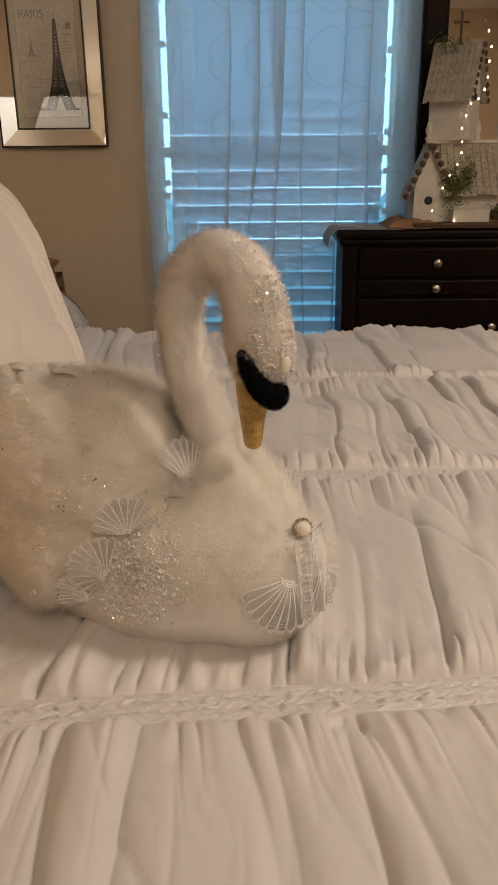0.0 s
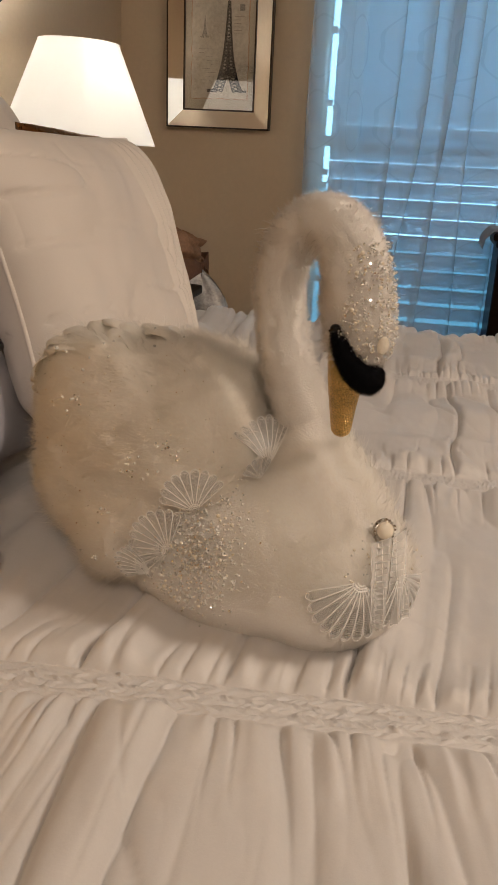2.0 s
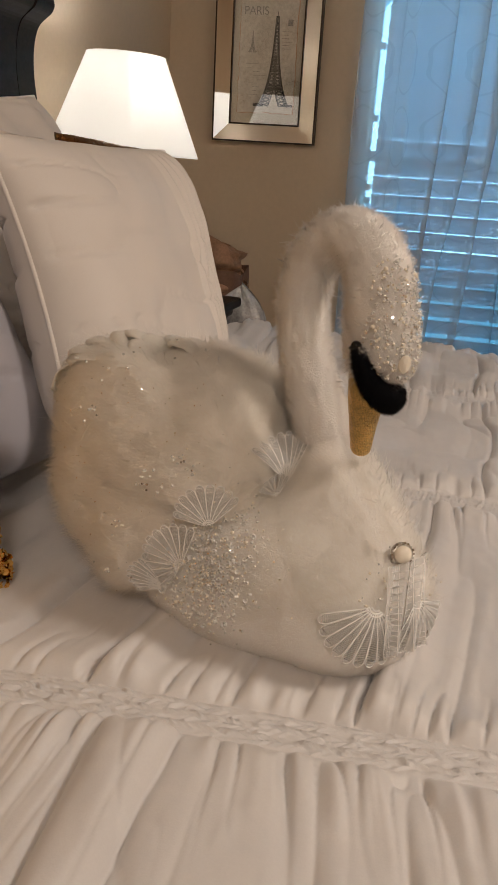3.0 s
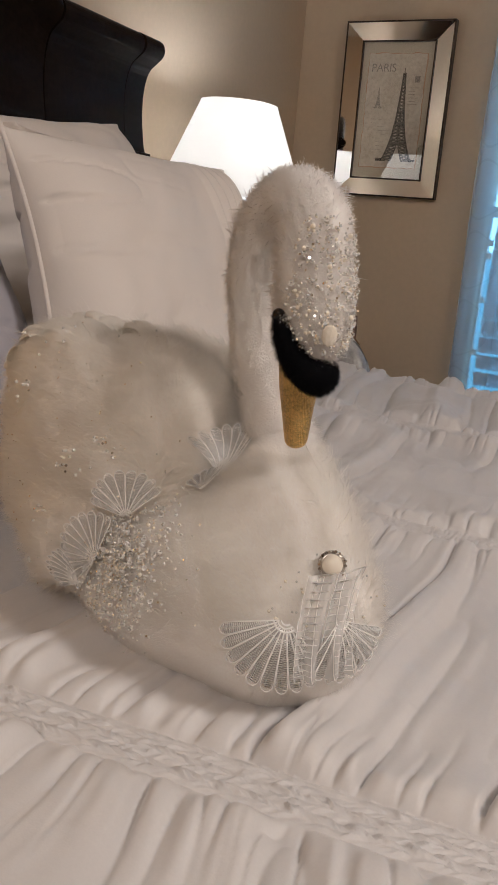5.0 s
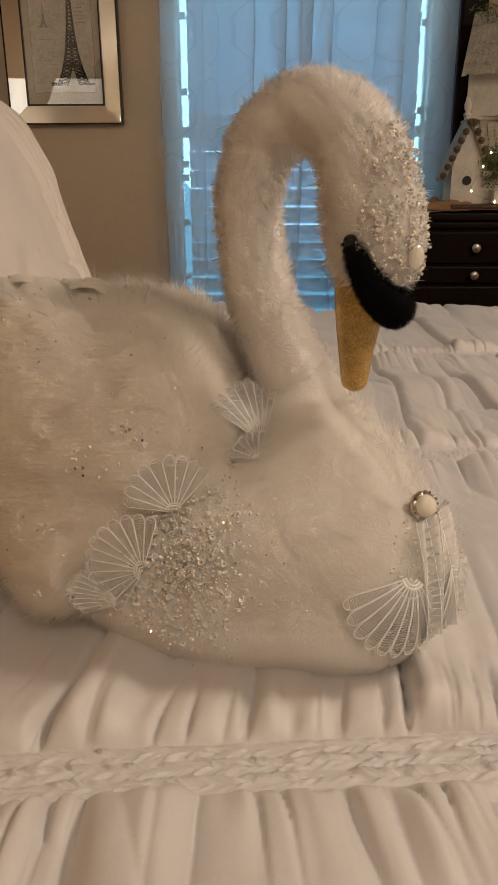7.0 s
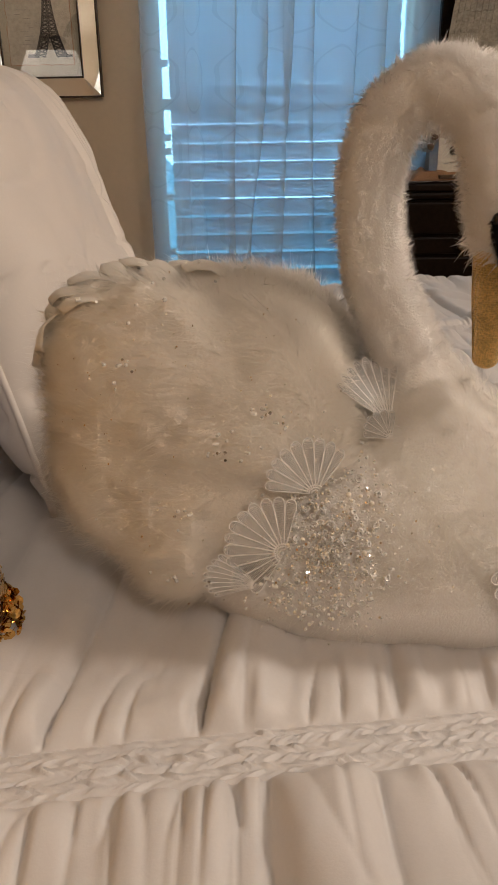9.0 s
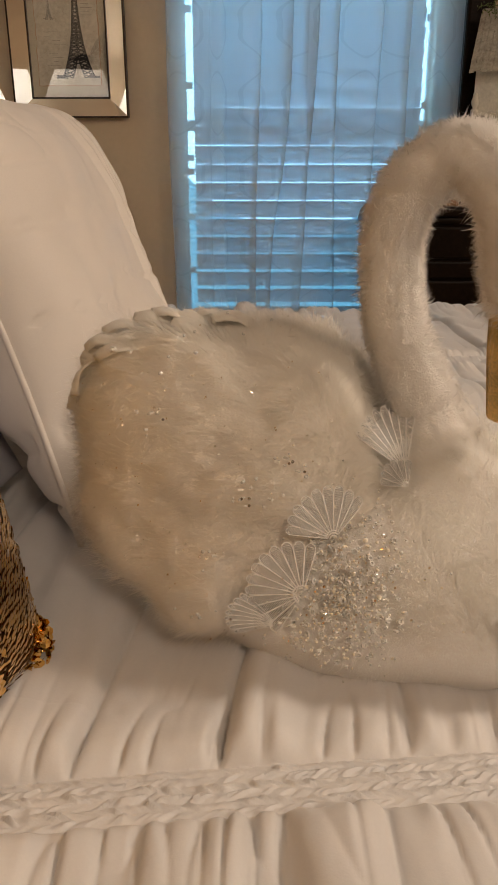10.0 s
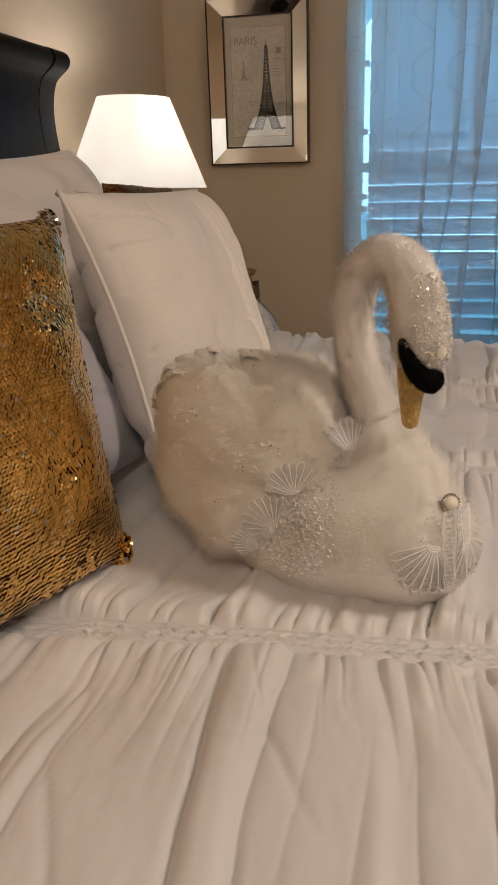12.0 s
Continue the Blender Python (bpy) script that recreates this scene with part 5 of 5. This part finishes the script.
def wing_flow(P, n):
    c = np.array(swan_point(-0.03, 0.0, 0.09))
    r = P - c
    return r * np.array([1.4, 0.4, 0.7]) / (np.linalg.norm(r, axis=1, keepdims=True) + 1e-6) + np.array([-0.5, 0, -0.15])


for o, sd in zip(wings, (5, 6)):
    strands("down", o.data, 70000, 0.012, 0.00016, FLUFF, o, 0.68, wing_flow, 0.30, 0.4, sd, None, 1.25, soft=0.82, grain=55.0, tuft=0.4)
    strands("wing_plush", o.data, 26000, 0.015, 0.00050, FLUFF, o, 0.75, wing_flow, 0.22, 0.45, sd + 8, None, 1.1, soft=0.83, grain=40.0, tuft=0.4)
    strands("long_down", o.data, 14000, 0.022, 0.00012, FLUFF, o, 0.70, wing_flow, 0.27, 0.5, sd + 4, None, 1.2, soft=0.82, grain=35.0, tuft=0.5)

# smooth feathers over the top and tail


def feather(name, root, tip, width, bend, normal, parent):
    root, tip, normal = Vector(root), Vector(tip), Vector(normal).normalized()
    d = tip - root
    side = d.cross(normal).normalized()
    rows, cols = 14, 9
    vs = []
    for i in range(rows):
        s = i / (rows - 1)
        w = width * math.sin(math.pi * min(1, 0.08 + 0.86 * s)) ** 0.6 * (1 - 0.25 * s)
        for j in range(cols):
            q = 2 * j / (cols - 1) - 1
            p = root + d * s + side * (w * q) + normal * (bend * math.sin(math.pi * 0.9 * s) - 0.30 * width * q * q + random.uniform(-.0005, .0005))
            vs.append(p)
    ob = mesh_ob(name, vs, grid_faces(rows, cols), FLUFF, parent)
    sol = ob.modifiers.new("thickness", "SOLIDIFY")
    sol.thickness = 0.0005
    return ob


rngf = random.Random(12)


def tree_of(*obs):
    vs, fs = [], []
    for o in obs:
        V, N, T = arrays(o.data)
        fs += [tuple(int(i) + len(vs) for i in t) for t in T]
        vs += [Vector(v) for v in V]
    return BVHTree.FromPolygons(vs, fs)


for wing, tree in ((wings[0], tree_of(wings[0])), (wings[1], tree_of(wings[1]))):
    made = 0
    while made < 20:
        start = swan_point(rngf.uniform(-0.22, 0.02), rngf.uniform(-0.08, 0.08), rngf.uniform(0.10, 0.24))
        p, n, i, d = tree.find_nearest(start)
        if (n.x > -0.45 and n.z < 0.75) or n.z < -0.1 or p.z < 0.83 or p.x > -0.13 or n.y < -0.30:
            continue
        flow = Vector((-1.0, rngf.uniform(-0.35, 0.35), -0.25))
        flow = (flow - n * flow.dot(n)).normalized()
        L = rngf.uniform(0.026, 0.040)
        root, tip = p - n * 0.003, p + flow * L
        q, nq, i2, d2 = tree.find_nearest(tip)
        feather("feather", root, q + nq * rngf.uniform(0.006, 0.009), rngf.uniform(0.016, 0.021), 0.007, n + nq * 0.4, wing)
        made += 1

# ---- beads, lace and brooch ----


SIDE = tree_of(body, *wings)
HEAD = tree_of(neck)
FARW = tree_of(wings[1])
NEARW = tree_of(wings[0])


def bead_mesh(name, bm, material):
    me = bpy.data.meshes.new(name)
    bm.to_mesh(me)
    bm.free()
    me.materials.append(material)
    return me


def ball(r, material, name, sub=2, smooth=True):
    bm = bmesh.new()
    bmesh.ops.create_icosphere(bm, subdivisions=sub, radius=r)
    me = bead_mesh(name, bm, material)
    me.polygons.foreach_set("use_smooth", [smooth] * len(me.polygons))
    return me


PEARLS = [ball(r, PEARL, "pearl", 2) for r in (0.0008, 0.0011, 0.0017)]
CRYST = [ball(r, CRYSTAL, "crystal", 1, False) for r in (0.0008, 0.0011, 0.0014)]
SMOKES = [ball(r, SMOKE, "dark_crystal", 1, False) for r in (0.0010, 0.0012)]
BUGLES = [bead_mesh("bugle", lathe([(0.0004, -h), (0.0009, -h), (0.0009, h), (0.0004, h)], 7), BUGLE) for h in (0.0016, 0.0025)]
RINGS = [bead_mesh("glass_ring", lathe([(0.0009, -0.0006), (0.0018, -0.0008), (0.0020, 0.0), (0.0018, 0.0008), (0.0009, 0.0006), (0.0009, -0.0006)], 10), CRYSTAL)]


def place_bead(me, p, n, parent, lift, rng):
    o = new(me.name.split(".")[0] + "_bead", me)
    o.parent = parent
    d = Vector(n).lerp(Vector([rng.gauss(0, 1) for _ in range(3)]), 0.35).normalized()
    m = d.to_track_quat("X" if me in BUGLES else "Z", "Y").to_matrix().to_4x4()
    m.translation = Vector(p) + Vector(n) * lift
    o.matrix_basis = m


rb = random.Random(21)
# over the crown and brow
count = 0
while count < 210:
    s = rb.random() ** 0.8
    z = 0.884 + 0.088 * (1 - s)
    a = rb.gauss(0, 0.75)
    c = Vector((0.006, 0.632, z - 0.01))
    d = Vector((math.cos(a + TURN), math.sin(a + TURN), rb.uniform(0.0, 0.35)))
    hit, n, i, dist = HEAD.ray_cast(c, d.normalized())
    if hit is None or hit.z < 0.882 or hit.x < -0.012 or abs(a) > 1.25:
        continue
    if hit.z > 0.958 and rb.random() < 0.75:
        continue
    pool = rb.choice([PEARLS, PEARLS, CRYST, CRYST, CRYST, PEARLS[:2], PEARLS[:2], RINGS])
    place_bead(rb.choice(pool), hit, n, neck, 0.0036, rb)
    count += 1
big = HEAD.ray_cast(Vector((0.006, 0.632, 0.893)), Vector((0.9, -0.62, 0.0)))
stone = ball(0.0055, CRYSTAL, "cream_stone", 2, False)
stone.materials[0] = PEARL
st = new("cream_stone", stone)
st.parent = neck
st["label"] = "faceted cream stone"
st.matrix_basis = Matrix.Translation(Vector(big[0]) + Vector(big[1]) * 0.0045) @ Vector(big[1]).to_track_quat("Z", "Y").to_matrix().to_4x4() @ Matrix.Diagonal((0.9, 1.25, 0.45, 1))


def on_side(x, z, y0=0.45):
    """The nearer flank at this place."""
    h = SIDE.ray_cast(Vector((x, y0, z)), Vector((0, 1, 0)))
    return (h[0], h[1]) if h[0] is not None else (None, None)


count = 0
while count < 298:
    ang, rr = rb.uniform(0, math.tau), math.sqrt(rb.random())
    x = -0.090 + 0.036 * rr * math.cos(ang) + 0.012 * rr * math.sin(ang)
    z = 0.716 + 0.045 * rr * math.sin(ang)
    p, n = on_side(x, z)
    if p is None:
        continue
    pool = rb.choice([CRYST, CRYST, BUGLES[:1], PEARLS[:2], PEARLS, RINGS, CRYST, RINGS, CRYST, CRYST])
    place_bead(rb.choice(pool), p, n, wings[0], 0.0068 + rb.uniform(-0.002, 0.002), rb)
    count += 1
for cx, cz, sp, num in ((-0.128, 0.791, 0.007, 16), (-0.148, 0.776, 0.006, 14), (-0.175, 0.732, 0.006, 7), (-0.215, 0.82, 0.010, 10), (-0.2, 0.865, 0.02, 12), (-0.155, 0.872, 0.018, 22), (-0.17, 0.70, 0.012, 8)):
    for _ in range(num):
        p, n = on_side(rb.gauss(cx, sp), rb.gauss(cz, sp * 0.6))
        if p is not None:
            place_bead(rb.choice(rb.choice([CRYST, CRYST, CRYST, PEARLS[:1], BUGLES[:1], SMOKES])), p, n, wings[0], 0.009, rb)


def bead_field(samples, parent, lift, material, r):
    """Beads too small to pick apart, joined into one."""
    ico = bmesh.new()
    bmesh.ops.create_icosphere(ico, subdivisions=1, radius=1)
    ico.verts.index_update()
    iv, jf = [v.co.copy() for v in ico.verts], [[v.index for v in f.verts] for f in ico.faces]
    ico.free()
    vs, fs = [], []
    for p, n in samples:
        k, q = len(vs), r * rb.uniform(0.6, 1.1)
        c = Vector(p) + Vector(n) * (lift + rb.uniform(-0.0015, 0.0015))
        vs += [c + v * q for v in iv]
        fs += [[i + k for i in f] for f in jf]
    tagged(mesh_ob("bead_field", vs, fs, material, parent, "tiny sewn beads", smooth=False), kind="stuff")


def glitter(name, samples, parent, lift, size=0.0011):
    """A dusting of tiny mirror flakes, each turned its own way."""
    vs, fs = [], []
    for p, n in samples:
        d = (Vector(n) + Vector([rb.gauss(0, 0.7) for _ in range(3)])).normalized()
        a = d.orthogonal().normalized()
        b = d.cross(a)
        c = Vector(p) + Vector(n) * (lift + rb.uniform(-0.0015, 0.0015))
        r = size * rb.uniform(0.5, 1.0)
        k = len(vs)
        vs += [c + a * r, c + b * r * 0.8, c - a * r, c - b * r * 0.8]
        fs.append((k, k + 1, k + 2, k + 3))
    tagged(mesh_ob(name, vs, fs, GLITTER, parent, "fine silver glitter", smooth=False), kind="stuff")


flakes = []
while len(flakes) < 900:
    ang, rr = rb.uniform(0, math.tau), abs(rb.gauss(0, 0.6))
    p, n = on_side(-0.092 + 0.038 * rr * math.cos(ang) + 0.012 * rr * math.sin(ang), 0.716 + 0.046 * rr * math.sin(ang))
    if p is not None:
        flakes.append((p, n))
glitter("glitter", flakes, wings[0], 0.0075)
bead_field(flakes[:420], wings[0], 0.0072, CRYSTAL, 0.0010)
bead_field(flakes[420:520], wings[0], 0.0074, PEARL, 0.0010)
flakes = []
while len(flakes) < 260:
    p, n = on_side(rb.uniform(-0.25, -0.07), rb.uniform(0.68, 0.89))
    if p is not None:
        flakes.append((p, n))
glitter("glitter", flakes, wings[0], 0.010, 0.0009)
flakes = []
while len(flakes) < 420:
    a = rb.gauss(0, 0.7)
    h = HEAD.ray_cast(Vector((0.004, 0.633, rb.uniform(0.878, 0.955))), Vector((math.cos(a + TURN), math.sin(a + TURN), rb.uniform(-0.05, 0.3))).normalized())
    if h[0] is not None and abs(a) < 1.2:
        flakes.append((h[0], h[1]))
glitter("glitter", flakes, neck, 0.0045, 0.0010)
bead_field(flakes[:210], neck, 0.0042, CRYSTAL, 0.0010)


def lace_shell(base, toward, size, spread, petals, tree, lift, parent, eye_dir=(0, -1, 0), reach=0.9):
    """An embroidered shell: petals fanned out from base, laid on the fur."""
    base, toward, eye_dir = Vector(base), Vector(toward), Vector(eye_dir).normalized()
    axis = (toward - base)
    axis = (axis - eye_dir * axis.dot(eye_dir)).normalized()
    side = axis.cross(eye_dir).normalized()

    # a smooth curved rest under the shell
    rows_a, rows_b = [], []
    for i in range(-4, 5):
        for j in range(0, 6):
            s, t = size * i / 4 * min(1.0, spread), size * j / 5
            h = tree.ray_cast(base + side * s + axis * t + eye_dir * 0.12, -eye_dir)[0]
            if h is not None and abs((h - base).dot(eye_dir)) < size * reach:
                rows_a.append((1, s, t, s * s, s * t, t * t))
                rows_b.append((h - base).dot(eye_dir))
    c = np.linalg.lstsq(np.array(rows_a), np.array(rows_b), rcond=None)[0] if len(rows_a) > 12 else np.zeros(6)

    def lay(a, r):
        s, t = math.sin(a) * r, math.cos(a) * r
        d = float(c @ np.array((1, s, t, s * s, s * t, t * t)))
        return base + side * s + axis * t + eye_dir * (d + lift)

    runs, sheet_v, sheet_f = [], [], []
    step = 2 * spread / petals
    for k in range(petals):
        a0 = -spread + step * (k + 0.5)
        L = size * (0.86 + 0.14 * math.cos(a0 / spread * 1.4))
        outline = []
        for i in range(21):
            q = i / 20
            e = min(q, 1 - q)
            if e < 0.36:
                r, off = L * (0.12 + 0.74 * e / 0.36), 1.0
            else:
                turn = (e - 0.36) / 0.14 * math.pi / 2
                r, off = L * (0.86 + 0.14 * math.sin(turn)), math.cos(turn)
            outline.append(lay(a0 + (1 if q > 0.5 else -1) * off * step * 0.47, r))
        runs.append((outline, size * 0.0105))
        b = len(sheet_v)
        sheet_v += [tuple(Vector(p) - eye_dir * 0.0004) for p in outline]
        sheet_f.append(tuple(range(b, b + len(outline))))
        zig = []
        for i in range(45):
            r = L * (0.26 + 0.68 * i / 44)
            zig.append(lay(a0 + (1 if i % 2 else -1) * step * 0.34, r))
        runs.append((zig, size * 0.008))
        runs.append(([lay(a0 + step * 0.5, L * (0.15 + 0.7 * i / 9)) for i in range(10)], size * 0.008))
    for j in range(3):
        runs.append(([lay(-spread + 2 * spread * i / 11, size * (0.07 + 0.045 * j)) for i in range(12)], size * 0.016))
    o = tubes("lace_shell", runs, THREAD, parent, "white embroidered lace shell", sides=4)
    mesh_ob("organza", sheet_v, sheet_f, ORGANZA, o, smooth=True)
    return o


def flank(x, z):
    p, n = on_side(x, z)
    return p


lace_shell(flank(-0.1165, 0.714), flank(-0.150, 0.727), 0.036, 1.45, 12, SIDE, 0.0105, wings[0], (-0.1, -1, 0.25))
lace_shell(flank(-0.098, 0.747), flank(-0.112, 0.782), 0.033, 1.10, 9, SIDE, 0.0095, wings[0], (-0.05, -1, 0.25))
lace_shell(flank(-0.131, 0.692), flank(-0.170, 0.698), 0.034, 0.62, 8, SIDE, 0.0100, wings[0], (-0.1, -1, 0.1))
lace_shell((-0.043, 0.705, 0.760), (-0.058, 0.712, 0.796), 0.044, 0.60, 8, SIDE, 0.012, wings[1], (-0.1, -0.95, 0.3), 2.4)
lace_shell((-0.044, 0.700, 0.752), (-0.054, 0.705, 0.765), 0.018, 0.9, 6, SIDE, 0.012, wings[1], (-0.1, -0.95, 0.3), 4.0)
# chest: two shells under the brooch with a gathered lace strip between
view = (0.27, -0.87, 0.42)
lace_shell((0.030, 0.600, 0.714), (0.018, 0.600, 0.672), 0.047, 1.10, 10, SIDE, 0.0120, body, view)
lace_shell((0.060, 0.606, 0.720), (0.070, 0.617, 0.680), 0.042, 1.0, 9, SIDE, 0.0120, body, (0.55, -0.75, 0.35))


def lace_strip():
    for k, (xa, xb) in enumerate(((0.034, 0.046), (0.046, 0.058))):
        rows, cols, vs = 16, 9, []
        for i in range(rows):
            s = i / (rows - 1)
            for j in range(cols):
                q = j / (cols - 1)
                h = SIDE.ray_cast(Vector((xa + (xb - xa) * q + 0.004 * s, 0.55, 0.737 - 0.052 * s)), Vector((0.0, 1, 0)))
                p = h[0] + h[1] * (0.0115 + 0.0030 * math.sin(q * 9 + k * 2 + s * 2.5)) if h[0] is not None else SIDE.find_nearest(Vector((xa, 0.60, 0.737 - 0.052 * s)))[0]
                vs.append(p)
        strip = mesh_ob("lace_strip", vs, grid_faces(rows, cols), ORGANZA, body, "gathered lace strip")
        edges = [([vs[i * cols + j] for i in range(rows)], 0.0003) for j in (0, 3, 5, 8)]
        edges += [([vs[i * cols + (j if (i + j) % 2 else 8 - j)] for j in range(cols)], 0.00016) for i in range(0, rows, 1)]
        tubes("stitching", edges, THREAD, strip, sides=4)
    for k in range(40):
        h = SIDE.ray_cast(Vector((rb.uniform(0.020, 0.070), 0.55, rb.gauss(0.728, 0.010))), Vector((0.0, 1, 0)))
        if h[0] is not None:
            place_bead(rb.choice(PEARLS[:2] + CRYST[:1]), h[0], h[1], body, 0.009, rb)


lace_strip()


def brooch():
    c = Vector((0.043, 0.630, 0.745))
    n = Vector((0.45, -0.85, 0.30)).normalized()
    h = SIDE.ray_cast(c + n * 0.08, -n)[0]
    c = h + n * 0.011 if h is not None else c
    q = n.to_track_quat("Z", "Y").to_matrix().to_4x4()
    b = new("brooch")
    b.parent = swan
    b["label"] = "pearl brooch ringed with dark crystals"
    b.matrix_basis = Matrix.Translation(c - n * 0.002) @ q
    part("setting", lathe([(0.0086, -0.002), (0.0092, 0.0), (0.0084, 0.0016), (0.006, 0.002), (0.0, 0.002)], 24), STEEL, b, smooth=True)
    part("pearl", lathe([(0.0066, 0.0012), (0.0070, 0.003), (0.0062, 0.0052), (0.0040, 0.0070), (0.0, 0.0078)], 24), PEARL, b, smooth=True)
    for k in range(18):
        a = math.tau * k / 18
        o = new("crystal", (SMOKES + CRYST[:1])[k % 3])
        o.parent = b
        o.matrix_basis = pose(0.0086 * math.cos(a), 0.0086 * math.sin(a), 0.0022, 40 * k, 25 * k, 0)
    d = new("pendant")
    d.parent = swan
    d["label"] = "wire pendant with small pearls"
    ends = [Vector((0.0525, 0.6150, 0.733)), Vector((0.0575, 0.6105, 0.720)), Vector((0.0720, 0.6180, 0.692))]
    loop = [ends[0] + Vector((0.0022 * math.cos(a) * 0.7, 0, 0.0032 * math.sin(a))) for a in (math.tau * i / 12 for i in range(12))]
    loop2 = [ends[2] + Vector((0.0017 * math.cos(a), 0, 0.0022 * math.sin(a) - 0.002)) for a in (math.tau * i / 12 for i in range(12))]
    tubes("wire", [(loop, 0.0006, True), ([ends[0] - Vector((0, 0, 0.003)), ends[1]], 0.0006), ([ends[1], ends[2]], 0.0006), (loop2, 0.0006, True)], STEEL, d)
    for p, me in ((ends[1] + Vector((0.001, 0, 0.002)), PEARLS[2]), (ends[1] + Vector((0.004, -0.002, -0.024)), PEARLS[2]), (ends[1].lerp(ends[2], 0.35), CRYST[2])):
        o = new("bead", me)
        o.parent = d
        o.location = p


brooch()
